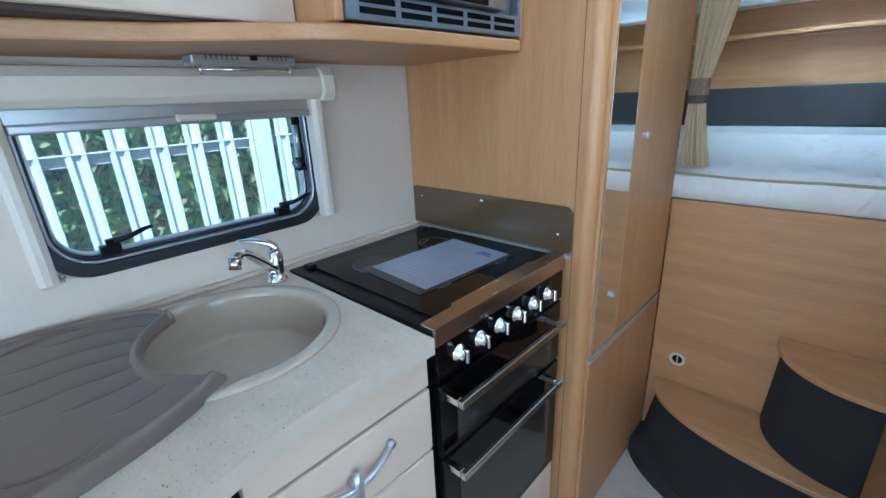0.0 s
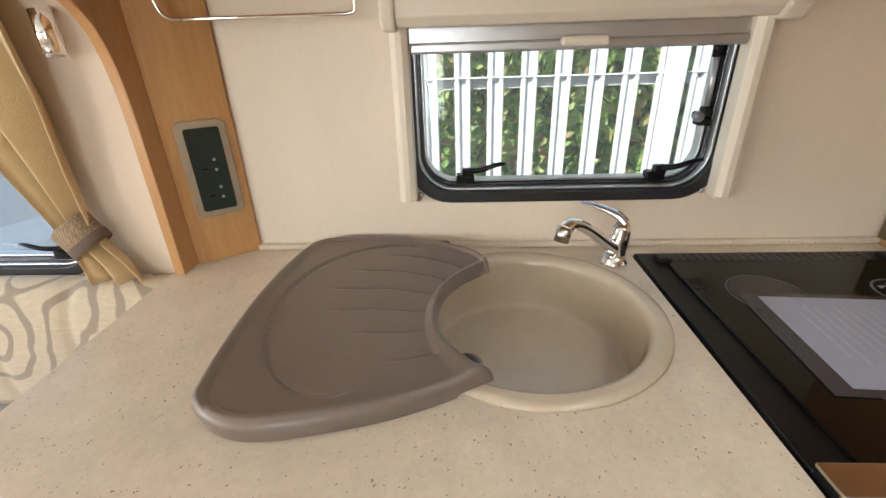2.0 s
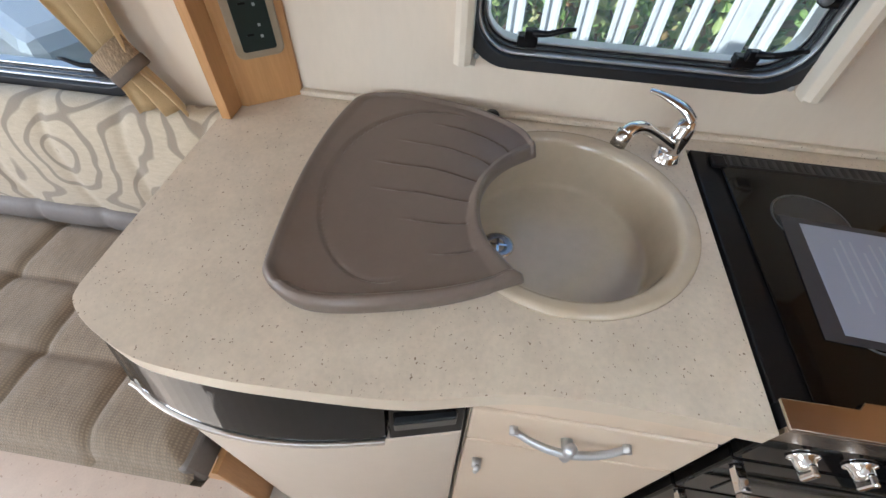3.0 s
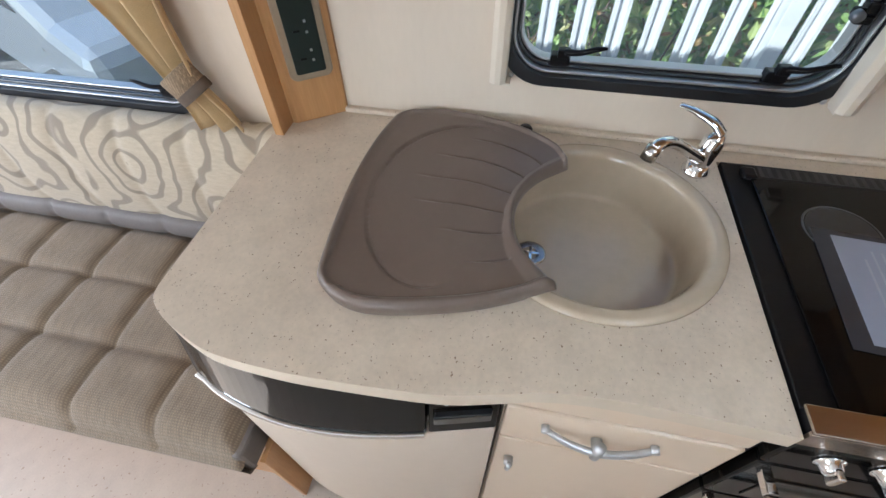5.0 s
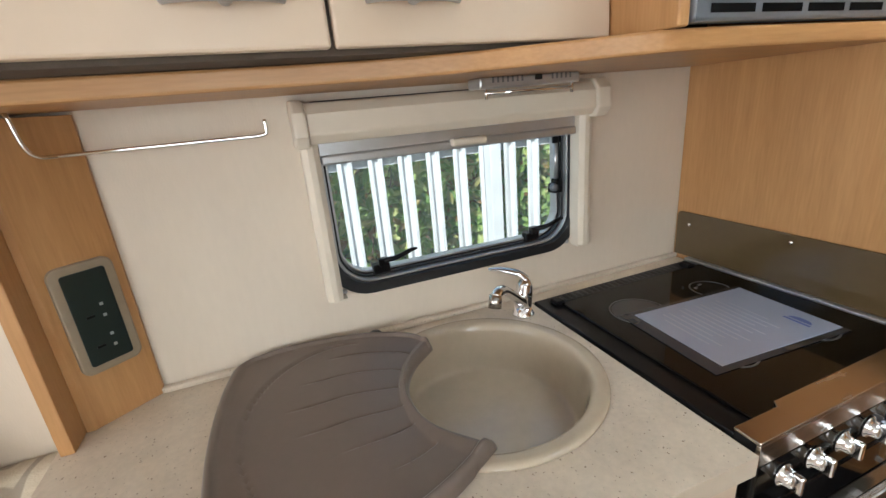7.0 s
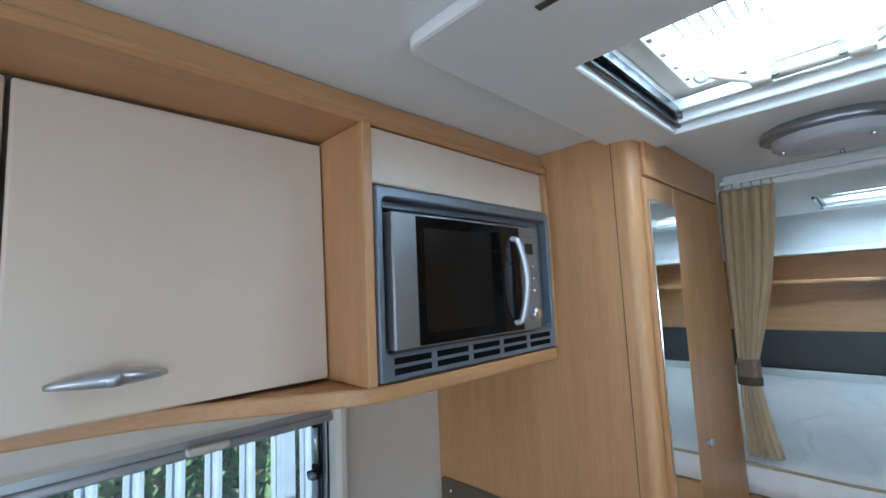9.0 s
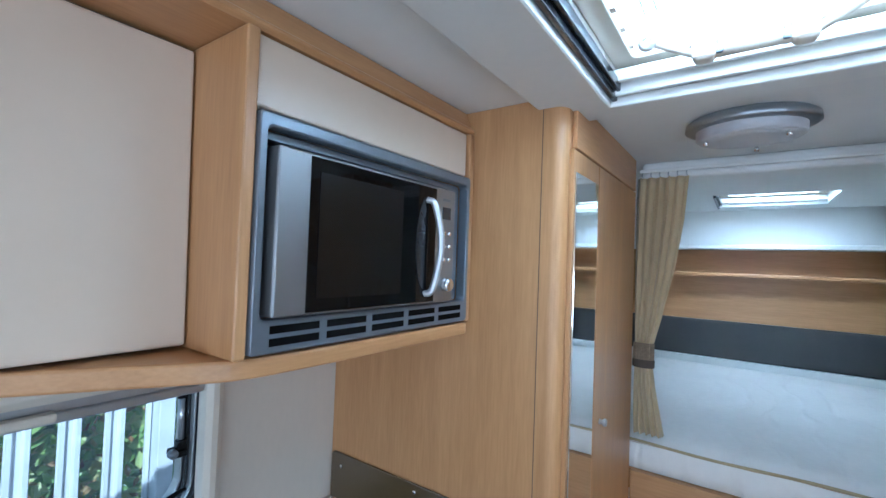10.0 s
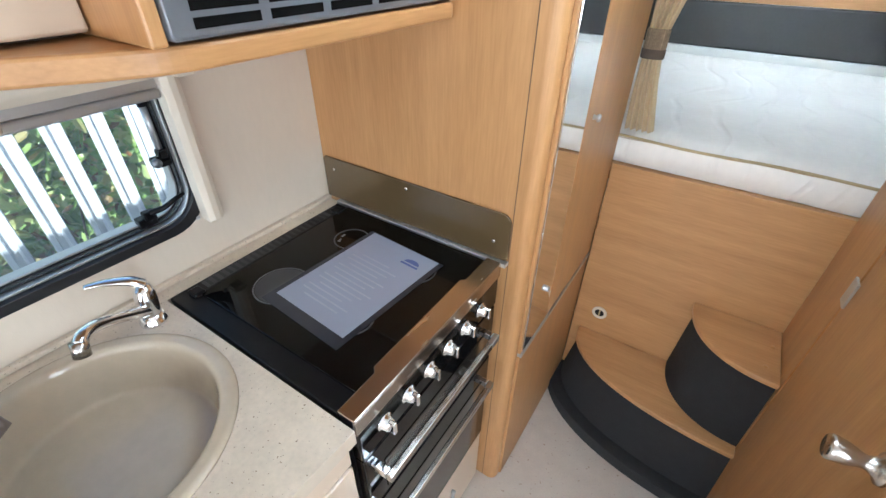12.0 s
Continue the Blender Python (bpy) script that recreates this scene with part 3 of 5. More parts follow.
worktop_mesh()
box("upstand", (WX + 0.001, 0.20, 0.9805), (WX + 0.016, 1.517, 0.992), counterm, wt, bevel=0.003)

sink = thing("sink", (SX, SYC, 0.83), "round taupe composite sink bowl set in the worktop", "sink")
lathe("bowl", [(0.0, 0.880), (0.06, 0.8805), (0.12, 0.882), (0.156, 0.8833), (0.160, 0.8835), (0.1645, 0.885), (0.167, 0.888), (0.1684, 0.892), (0.1692, 0.896), (0.1792, 0.950), (0.1800, 0.955), (0.183, 0.972), (0.185, 0.979), (0.189, 0.985), (0.193, 0.9872), (0.195, 0.9876),
               (0.205, 0.9880), (0.207, 0.988), (0.212, 0.9868), (0.2155, 0.984), (0.2165, 0.9805), (0.196, 0.9805), (0.192, 0.95), (0.18, 0.885), (0.16, 0.874), (0, 0.872)], sinkm, Matrix.Translation((SX, SYC, 0)), sink, 96)
lathe("waste_ring", [(0.012, 0.8810), (0.026, 0.8835), (0.030, 0.8825), (0.031, 0.8800)], brushed, Matrix.Translation((-0.279, 0.655, 0)), sink, 28)
lathe("waste_hole", [(0, 0.8813), (0.013, 0.8813), (0.022, 0.8820)], black, Matrix.Translation((-0.279, 0.655, 0)), sink, 20)
boxes("waste_grid", [((-0.297, 0.652, 0.8827), (-0.261, 0.658, 0.8845)), ((-0.282, 0.637, 0.8827), (-0.276, 0.673, 0.8845))], chrome, sink, bevel=0.001)
cap = tagged(lathe("overflow_cap", [(0, 1.003), (0.012, 1.002), (0.0155, 0.997), (0.0155, 0.9805)], black, Matrix.Translation((-0.5225, 0.612, 0))), "black round cap on the worktop", "cap")


def drainer():
    """A fan-shaped drainer cover with a raised lip and grooves, hollowed to the bowl."""
    t = thing("drainer_cover", (-0.28, 0.45, 0.98), "brown-grey plastic fan-shaped drainer cover with grooves", "drainer")
    nu, nv = 110, 330
    low = spline([(-0.121, 0.690, 0), (-0.080, 0.614, 0), (-0.052, 0.54, 0), (-0.028, 0.43, 0), (-0.030, 0.325, 0)], 24)
    high = spline([(-0.410, 0.703, 0), (-0.468, 0.677, 0), (-0.520, 0.59, 0), (-0.546, 0.47, 0), (-0.551, 0.338, 0)], 24)
    end = spline([(-0.030, 0.325, 0), (-0.17, 0.309, 0), (-0.30, 0.303, 0), (-0.43, 0.312, 0), (-0.551, 0.338, 0)], 24)
    notch = spline([(-0.121, 0.690, 0), (-0.188, 0.632, 0), (-0.248, 0.614, 0), (-0.308, 0.620, 0), (-0.362, 0.650, 0), (-0.410, 0.703, 0)], 24)
    pick = lambda c, s: c[min(len(c) - 1, int(s * (len(c) - 1)))].lerp(c[min(len(c) - 1, int(s * (len(c) - 1)) + 1)], s * (len(c) - 1) % 1)
    inner = lambda s: pick(notch, s)

    def place(u, v):
        c, w = 0.20, v * 2 - 1
        a, b = u - (1 - c), abs(w) - (1 - c)
        if a > 0 and b > 0:
            k = max(a, b) / math.hypot(a, b)
            u, w = 1 - c + a * k, math.copysign(1 - c + b * k, w)
            v = (w + 1) / 2
        P, Q, R, S = low[0], low[-1], high[0], high[-1]
        s = pick(low, u) * (1 - v) + pick(high, u) * v + inner(v) * (1 - u) + pick(end, v) * u
        return s - (P * (1 - u) * (1 - v) + Q * u * (1 - v) + R * (1 - u) * v + S * u * v), u, v
    top = 1.013
    verts, faces = [], []
    for i in range(nu + 1):
        for j in range(nv + 1):
            u, v = i / nu, j / nv
            p, uu, vv = place(u, v)
            d = min((1 - u) * 0.34, min(v, 1 - v) * 0.45)
            h = -0.012 + 0.012 * min(1, d / 0.007) ** 0.5 if d < 0.007 else 0.0
            h -= 0.0065 * min(1, max(0, (d - 0.011) / 0.005))
            du = u * 0.34
            h += 0.006 * max(0, 1 - abs(du - 0.020) / 0.022) - (0.009 * max(0, 1 - du / 0.012))
            for k in range(6):
                c0 = 0.15 + 0.14 * k
                cc = c0 + (c0 - 0.5) * -0.14 * u * u
                lim = (0.42, 0.56, 0.70, 0.74, 0.70, 0.62)[k]
                if 0.12 < u < lim:
                    f = min(1, (lim - u) / 0.22, (u - 0.12) / 0.015)
                    e = v - cc
                    h -= f * (0.007 * math.exp(-(e / 0.0045) ** 2) + (0.004 * math.exp(-e / 0.035) if e > 0 else 0))
            q = math.hypot((u - 0.58) / 0.31, (v - 0.5) / 0.43)
            if u > 0.50:
                h -= min(1, (u - 0.50) / 0.1) * (0.0045 * math.exp(-((q - 1) / 0.014) ** 2) + (0.002 if q < 1 else 0))
            verts.append((p.x, p.y, top + h))
    n1 = nv + 1
    for i in range(nu):
        for j in range(nv):
            faces.append((i * n1 + j, (i + 1) * n1 + j, (i + 1) * n1 + j + 1, i * n1 + j + 1))
    loop = [j for j in range(n1)] + [i * n1 + nv for i in range(1, nu + 1)] + [nu * n1 + j for j in range(nv - 1, -1, -1)] + [i * n1 for i in range(nu - 1, 0, -1)]
    k = len(verts)
    for i in loop:
        x, y, z = verts[i]
        r = math.hypot(x - SX, y - SYC)
        o = (Vector((x, y)) - Vector((-0.28, 0.47))).normalized() * -0.004
        verts.append((x, y, 0.9905) if r < 0.225 else (max(x + o.x, WX + 0.002), y + o.y, 0.9812))
    for a in range(len(loop)):
        b = (a + 1) % len(loop)
        faces.append((loop[a], loop[b], k + b, k + a))
    put("cover", verts, faces, drainm, t, smooth=True)


drainer()

tap = thing("mixer_tap", (-0.466, 0.95, 0.98), "chrome single-lever mixer tap", "tap")
TB = Matrix.Translation((-0.466, 0.95, 0.98))
lathe("base", [(0, 0), (0.026, 0.0005), (0.026, 0.005), (0.021, 0.010), (0.020, 0.02), (0, 0.02)], chrome, TB, tap, 32)
tube("body", spline([(-0.466, 0.95, 0.995), (-0.468, 0.953, 1.02), (-0.472, 0.958, 1.045), (-0.476, 0.963, 1.062)]), [0.0185, 0.019, 0.020, 0.0185, 0.012], chrome, tap, 24)
tube("spout", spline([(-0.462, 0.945, 1.012), (-0.432, 0.912, 1.044), (-0.402, 0.878, 1.076), (-0.378, 0.850, 1.098), (-0.360, 0.830, 1.105), (-0.350, 0.819, 1.100)]), [0.013, 0.011, 0.010, 0.0105, 0.011, 0.011], chrome, tap, 20)
tube("spout_end", [(-0.351, 0.820, 1.106), (-0.346, 0.814, 1.082)], 0.0125, brushed, tap, 20)
tube("lever", spline([(-0.476, 0.966, 1.060), (-0.484, 0.948, 1.076), (-0.496, 0.915, 1.088), (-0.508, 0.886, 1.092)]), [0.017, 0.014, 0.010, 0.006], chrome, tap, 16, flat=0.55)

# upright panel with the sockets and the curved end board
pan = thing("end_panel", (-0.47, 0.12, 0.98), "beech end panel with a curved front edge beside the worktop", "panel")
prism("angled_board", [(-0.5535, 0.098), (-0.478, 0.098), (-0.478, 0.110), (-0.545, 0.203), (-0.5535, 0.203)], 0.9807, 1.49, "z", wood_up, pan, bevel=0.001)
edge = [(WX + 0.002, 0.9807), (-0.428, 0.9807)] + [(p.x, p.y) for p in spline([(-0.428, 1.0, 0), (-0.430, 1.2, 0), (-0.430, 1.30, 0), (-0.421, 1.38, 0), (-0.396, 1.435, 0), (-0.345, 1.475, 0), (-0.28, 1.494, 0)], 6)] + [(WX + 0.002, 1.494)]
prism("curved_board", edge, 0.078, 0.0978, "y", wood_up, pan, bevel=0.003)
sock = thing("socket_plate", (-0.51, 0.155, 1.08), "dark green switched double socket in a beige surround", "socket")
SM = Matrix.Translation((-0.5135, 0.1545, 1.172)) @ Euler((0, 0, math.atan2(0.093, -0.067) - math.pi / 2)).to_matrix().to_4x4()
sm = SM @ Matrix.Rotation(radians(180), 4, "Z") if (SM.to_3x3() @ Vector((1, 0, 0))).x < 0 else SM


def on_plate(name, pts, d0, d1, m, bevel=0.0):
    v = [sm @ Vector((d, a, b)) for d in (d0, d1) for a, b in pts]
    n = len(pts)
    f = [tuple(range(n)), tuple(range(2 * n - 1, n - 1, -1))] + [(i, (i + 1) % n, n + (i + 1) % n, n + i) for i in range(n)]
    put(name, v, f, m, sock, bevel=bevel)


on_plate("surround", round_rect(-0.045, -0.095, 0.045, 0.095, 0.016), -0.002, 0.010, mat("beige_metallic_plastic", (0.36, 0.30, 0.22), 0.4, 0.3), 0.003)
on_plate("insert", round_rect(-0.031, -0.081, 0.031, 0.081, 0.005), 0.005, 0.0115, mat("dark_green_plastic", (0.012, 0.022, 0.02), 0.3), 0.001)
for b in (-0.055, -0.035, 0.0, 0.02):
    on_plate("socket_detail", round_rect(0.007, b - 0.0025, 0.012, b + 0.0025, 0.001), 0.011, 0.0125, silver)
for b in (-0.05, 0.004):
    on_plate("socket_slot", round_rect(-0.016, b - 0.002, -0.004, b + 0.002, 0.001), 0.011, 0.0125, black)

rail = thing("towel_rail", (-0.49, 0.3, 1.43), "thin chrome wire towel rail under the locker", "rail")
tube("wire", spline([(-0.47, 0.155, 1.497), (-0.475, 0.160, 1.45), (-0.482, 0.170, 1.434), (-0.495, 0.19, 1.432)], 5) + [Vector((-0.50, 0.33, 1.432))] + spline([(-0.50, 0.46, 1.432), (-0.50, 0.474, 1.434), (-0.50, 0.478, 1.440), (-0.50, 0.478, 1.458)], 5), 0.0032, chrome, rail, 10)

# cabinet with drawer, fridge
cab = thing("drawer_cabinet", (-0.2, 0.82, 0), "cream kitchen cabinet with a drawer over a door", "cabinet")
box("body", (WX + 0.002, 0.640, 0.06), (0.004, 0.992, 0.81), cream, cab, bevel=0.001)
box("plinth", (WX + 0.002, 0.640, 0), (-0.03, 0.992, 0.06), charcoal, cab, bevel=0)
box("fascia", (-0.03, 0.634, 0.872), (0.022, 0.990, 0.945), cream, cab, bevel=0.003)
box("drawer_front", (0.0045, 0.642, 0.722), (0.024, 0.990, 0.866), cream, cab, bevel=0.004)
box("door", (0.0045, 0.642, 0.07), (0.024, 0.990, 0.716), cream, cab, bevel=0.004)


def bow_handle(parent, c, half, along, out, lift, m=silver):
    """A bowed silver handle with a centre boss."""
    c, a, o, u = Vector(c), Vector(along), Vector(out), Vector(lift)
    pts = [c + a * (half * s) + o * (0.022 - 0.016 * s * s) + u * (-0.018 * (1 - s * s)) for s in [k / 8 - 1 for k in range(17)]]
    tube("handle", pts, [0.0055, 0.0065, 0.007, 0.0065, 0.0055], m, parent, 12, flat=0.7)
    for k in (-1, 1):
        tube("handle_foot", [c + a * (half * k) - o * 0.0005, c + a * (half * k) + o * 0.012], 0.0068, m, parent, 12)
    tube("handle_boss", [c + u * -0.018 - o * 0.001, c + u * -0.018 + o * 0.026], 0.009, m, parent, 14)
    tube("handle_bar", [c + u * -0.038 + o * 0.021, c + u * 0.010 + o * 0.021], 0.0085, m, parent, 10)


bow_handle(cab, (0.024, 0.795, 0.815), 0.085, (0, 1, 0), (1, 0, 0), (0, 0, 1))
tube("turn_latch", [(0.024, 0.672, 0.60), (0.040, 0.672, 0.60)], 0.009, silver, cab, 14)
tube("turn_latch_grip", [(0.042, 0.672, 0.580), (0.044, 0.673, 0.618)], [0.005, 0.009, 0.006], silver, cab, 10)


def bowed(y, d=0.0):
    return 0.044 + 0.056 * math.sin(math.pi * min(1, max(0, (y - 0.10) / 0.54)) ** 0.8) - 0.010 * (y - 0.1) / 0.54 + d


def bowed_slab(name, z0, z1, d0, d1, m, parent, y0=0.108, y1=0.632, bevel=0.003, lean=0.0):
    ys = np.linspace(y0, y1, 24)
    ob = prism(name, [(bowed(y, d1), y) for y in ys] + [(bowed(y, d0), y) for y in ys[::-1]], z0, z1, "z", m, parent, bevel)
    for v in ob.data.vertices:
        if v.co.z > (z0 + z1) / 2:
            v.co.x -= lean


fr = thing("fridge", (-0.2, 0.37, 0), "built-in fridge with a bowed pearl door and black control panel", "fridge")
box("body", (WX + 0.002, 0.104, 0.05), (0.010, 0.636, 0.81), black, fr, bevel=0.001)
box("side_panel", (WX + 0.002, 0.0885, 0), (0.10, 0.1035, 0.40), wood_up, fr, bevel=0.002)
box("side_panel_top", (WX + 0.002, 0.0885, 0.4002), (-0.03, 0.1035, 0.945), wood_up, fr, bevel=0.002)
bowed_slab("door", 0.05, 0.789, -0.03, 0.0, cream_gloss, fr)
bowed_slab("control_panel", 0.808, 0.940, -0.06, 0.004, blackg, fr, y0=0.09, y1=0.52, bevel=0.006, lean=0.028)
bowed_slab("switch_panel", 0.798, 0.940, -0.06, 0.002, blackg, fr, y0=0.523, bevel=0.006, lean=0.028)
bowed_slab("chrome_lip", 0.794, 0.8075, -0.02, 0.010, chrome, fr, y0=0.09, y1=0.52)
for y in (0.55, 0.585, 0.615):
    tube("switch_knob", [(bowed(y) - 0.02, y, 0.89), (bowed(y) - 0.010, y, 0.89)], 0.004, silver, fr, 12)
bowed_slab("switch_recess", 0.83, 0.86, -0.02, 0.001, navy, fr, y0=0.532, y1=0.622)

# cooker
ck = thing("cooker", (-0.2, 1.25, 0), "built-in black glass gas cooker with grill and oven", "cooker")
box("body", (-0.50, 1.003, 0.30), (0.010, 1.497, 0.968), black, ck, bevel=0.002)
box("hob_base", (-0.500, 1.001, 0.9682), (0.0, 1.499, 0.984), black, ck, bevel=0.003)
box("glass_lid", (-0.452, 1.045, 0.9842), (-0.002, 1.494, 0.9895), blackg, ck, bevel=0.002)
boxes("vent_slot", [((-0.490, 1.075 + 0.0165 * i, 0.9838), (-0.466, 1.083 + 0.0165 * i, 0.9855)) for i in range(22)], rubber, ck)
box("vent_bar", (-0.493, 1.068, 0.9835), (-0.463, 1.441, 0.9846), ventm, ck, bevel=0.001)
boxes("lid_hinge", [((-0.478, 1.030, 0.984), (-0.448, 1.056, 0.995)), ((-0.478, 1.450, 0.984), (-0.448, 1.476, 0.995))], black, ck, bevel=0.004)
prism("steel_front", [(-0.002, 1.0), (0.036, 1.0), (0.036, 1.499), (-0.002, 1.499), (-0.002, 1.40), (-0.012, 1.392), (-0.012, 1.10), (-0.002, 1.09)], 0.9905, 0.996, "z", strip_steel, ck, bevel=0.0015)
box("steel_lip", (0.030, 1.0, 0.955), (0.036, 1.499, 0.9903), strip_steel, ck, bevel=0.001)
boxes("hob_side", [((0.0, 1.001, 0.9682), (0.0295, 1.499, 0.9903))], black, ck)
for y, x, r in ((1.16, -0.33, 0.062), (1.38, -0.33, 0.045), (1.17, -0.13, 0.045), (1.37, -0.12, 0.05)):
    lathe("burner_ring", [(r, 0.9896), (r, 0.9901), (r - 0.0035, 0.9901), (r - 0.0035, 0.9896)], mat("grey_ring_print", (0.055, 0.055, 0.055), 0.3), Matrix.Translation((x, y, 0)), ck, 40)
lathe("burner_plate", [(0, 0.98985), (0.057, 0.98985)], mat("burner_plate_grey", (0.026, 0.026, 0.027), 0.35), Matrix.Translation((-0.33, 1.16, 0)), ck, 40)
random.seed(4)
# pale flecks paint the burner parts' reflections onto the glass lid
glints = []
for cx, cy in ((-0.33, 1.38), (-0.13, 1.17), (-0.12, 1.37), (-0.24, 1.22)):
    for i in range(4):
        px, py, w, h = cx + random.uniform(-0.035, 0.035), cy + random.uniform(-0.035, 0.035), random.uniform(0.002, 0.005), random.uniform(0.004, 0.014)
        glints.append(((px, py, 0.9897), (px + w, py + h, 0.9901)))
boxes("burner_glint", glints, mat("painted_burner_glints", (0.20, 0.20, 0.20), 0.3), ck)
box("control_panel", (0.0105, 1.003, 0.868), (0.034, 1.497, 0.9535), blackg, ck, bevel=0.004)
for i in range(6):
    y = 1.065 + 0.069 * i
    lathe("knob", [(0, 0.018), (0.010, 0.0175), (0.0125, 0.014), (0.0135, 0.005), (0.0185, 0.003), (0.0185, 0), (0, 0)], chrome, pose(0.034, y, 0.914, 0, 90), ck, 24)
    box("knob_grip", (0.046, y - 0.0045, 0.899), (0.062, y + 0.0045, 0.929), chrome, ck, bevel=0.003)
box("grill_door", (0.0105, 1.006, 0.682), (0.034, 1.494, 0.863), blackg, ck, bevel=0.004)
box("oven_door", (0.0105, 1.006, 0.305), (0.034, 1.494, 0.676), blackg, ck, bevel=0.004)
box("oven_glass", (0.0342, 1.055, 0.335), (0.0362, 1.445, 0.60), mat("oven_window", (0.03, 0.026, 0.022), 0.1), ck, bevel=0.001)
box("grill_glass", (0.0342, 1.055, 0.70), (0.0362, 1.445, 0.80), mat("grill_window", (0.03, 0.026, 0.022), 0.1), ck, bevel=0.001)
for z in (0.835, 0.655):
    box("door_handle", (0.070, 1.018, z - 0.009), (0.084, 1.428, z + 0.009), brushed, ck, bevel=0.003)
    boxes("handle_arm", [((0.034, 1.018, z - 0.008), (0.0698, 1.034, z + 0.008)), ((0.034, 1.412, z - 0.008), (0.0698, 1.428, z + 0.008))], chrome, ck, bevel=0.002)
dr = thing("base_drawer", (-0.1, 1.25, 0.03), "cream locker flap under the oven", "drawer")
box("front", (0.008, 1.004, 0.03), (0.030, 1.496, 0.296), cream, dr, bevel=0.004)
box("body", (-0.45, 1.01, 0.0), (0.0075, 1.49, 0.29), black, dr, bevel=0)
bow_handle(dr, (0.030, 1.25, 0.19), 0.075, (0, 1, 0), (1, 0, 0), (0, 0, 1))

# document in a sleeve on the hob
doc = thing("document_sleeve", (-0.2, 1.26, 0.99), "printed white sheet in a clear sleeve lying on the hob", "document")
DM = Matrix.Translation((-0.203, 1.268, 0.9902)) @ Matrix.Rotation(radians(-4.0), 4, "Z")


def sheet(name, x0, y0, x1, y1, z0, z1, m):
    return put(name, [DM @ Vector(p) for p in box_data((x0, y0, z0), (x1, y1, z1))], BOX, m, doc)


sheet("sleeve", -0.118, -0.168, 0.118, 0.160, 0.0, 0.0012, sleevem)
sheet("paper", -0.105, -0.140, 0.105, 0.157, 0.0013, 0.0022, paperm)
for i in range(13):
    w = 0.17 * (0.7 + 0.3 * ((i * 37) % 10) / 10)
    y = 0.07 - 0.0145 * i
    sheet("print_line", -0.08 + (0 if i % 3 else 0.02), y, -0.08 + w * 0.9, y + 0.0035, 0.0023, 0.0026, inkm)
pts = [(0.055 + 0.022 * math.cos(radians(a)), 0.115 + 0.014 * math.sin(radians(a))) for a in range(0, 181, 15)]
put("print_mark", [DM @ Vector((x, y, 0.0024)) for x, y in pts], [tuple(range(len(pts)))], inkb, doc)
sheet("print_mark", 0.03, 0.105, 0.08, 0.111, 0.0023, 0.0026, inkb)

sb = thing("splashback", (-0.25, 1.51, 0.985), "smoked bronze glass splashback with rounded corners", "splashback")
prism("glass", round_rect(-0.545, 0.993, 0.044, 1.118, (0.002, 0.01, 0.022, 0.012)), 1.5115, 1.5165, "y", bronze, sb, bevel=0.001)
for x, z in ((-0.505, 1.085), (-0.25, 1.10), (0.005, 1.04)):
    lathe("screw", [(0, 0.003), (0.004, 0.0025), (0.005, 0), (0, 0)], chrome, pose(x, 1.5113, z, 90), sb, 12)
tagged(box("sealing_strip", (-0.503, 1.500, 0.9805), (0.046, 1.5185, 0.9915), silver, bevel=0.002), "pale sealing strip behind the hob", "strip")

# ---- wardrobe and overhead lockers ----
wr = thing("wardrobe", (-0.2, 1.85, 0), "beech wardrobe with rounded corner and a narrow mirrored door", "wardrobe")
corner = [(WX + 0.002, 1.519)] + [(0.065 + 0.028 * math.sin(radians(a)), 1.547 - 0.028 * math.cos(radians(a))) for a in range(0, 91, 10)] + [(0.093, 2.148), (WX + 0.002, 2.148)]
prism("carcass", corner, 0.0, CZ - 0.001, "z", wood_up, wr)
box("post_joint", (0.044, 1.5180, 0.0), (0.0455, 1.5189, CZ - 0.002), tie_d, wr, bevel=0)
box("door", (0.0932, 1.732, 0.672), (0.103, 2.146, 1.895), wood_up, wr, bevel=0.002)
box("mirror_door", (0.0932, 1.545, 0.672), (0.103, 1.729, 1.895), wood_up, wr, bevel=0.002)
box("mirror", (0.1032, 1.552, 0.685), (0.107, 1.712, 1.848), mirrorm, wr, bevel=0.0015)
box("lower_panel", (0.0932, 1.547, 0.02), (0.103, 2.146, 0.655), wood_up, wr, bevel=0.002)
box("top_rail", (0.0932, 1.56, 1.900), (0.103, 2.146, CZ - 0.002), wood_along, wr, bevel=0.002)
box("metal_strip", (0.0932, 1.548, 0.6555), (0.107, 2.140, 0.668), silver, wr, bevel=0.001)
lathe("knob", [(0, 0.018), (0.008, 0.017), (0.010, 0.012), (0.005, 0.006), (0.007, 0), (0, 0)], silver, pose(0.103, 1.786, 1.276, 0, 90), wr, 20)
lathe("catch", [(0, 0.010), (0.008, 0.009), (0.009, 0), (0, 0)], silver, pose(0.107, 1.655, 0.84, 0, 90), wr, 16)

lk = thing("overhead_locker", (-0.35, 0.8, 1.49), "beech overhead locker with cream doors and a microwave bay", "locker")
shelf = [(WX + 0.002, 0.0), (-0.335, 0.0)] + [(p.x, p.y) for p in spline([(-0.335, 0.10, 0), (-0.325, 0.40, 0), (-0.315, 0.58, 0), (-0.275, 0.73, 0), (-0.205, 0.85, 0), (-0.148, 0.94, 0), (-0.124, 1.0, 0), (-0.117, 1.10, 0)], 5)] + \
        [(-0.115, 1.30), (-0.115, 1.47)] + [(-0.137 + 0.022 * math.cos(radians(a)), 1.494 + 0.022 * math.sin(radians(a))) for a in range(0, 91, 15)] + [(WX + 0.002, 1.516)]
prism("shelf", shelf, 1.495, 1.522, "z", wood_along, lk, bevel=0.004)
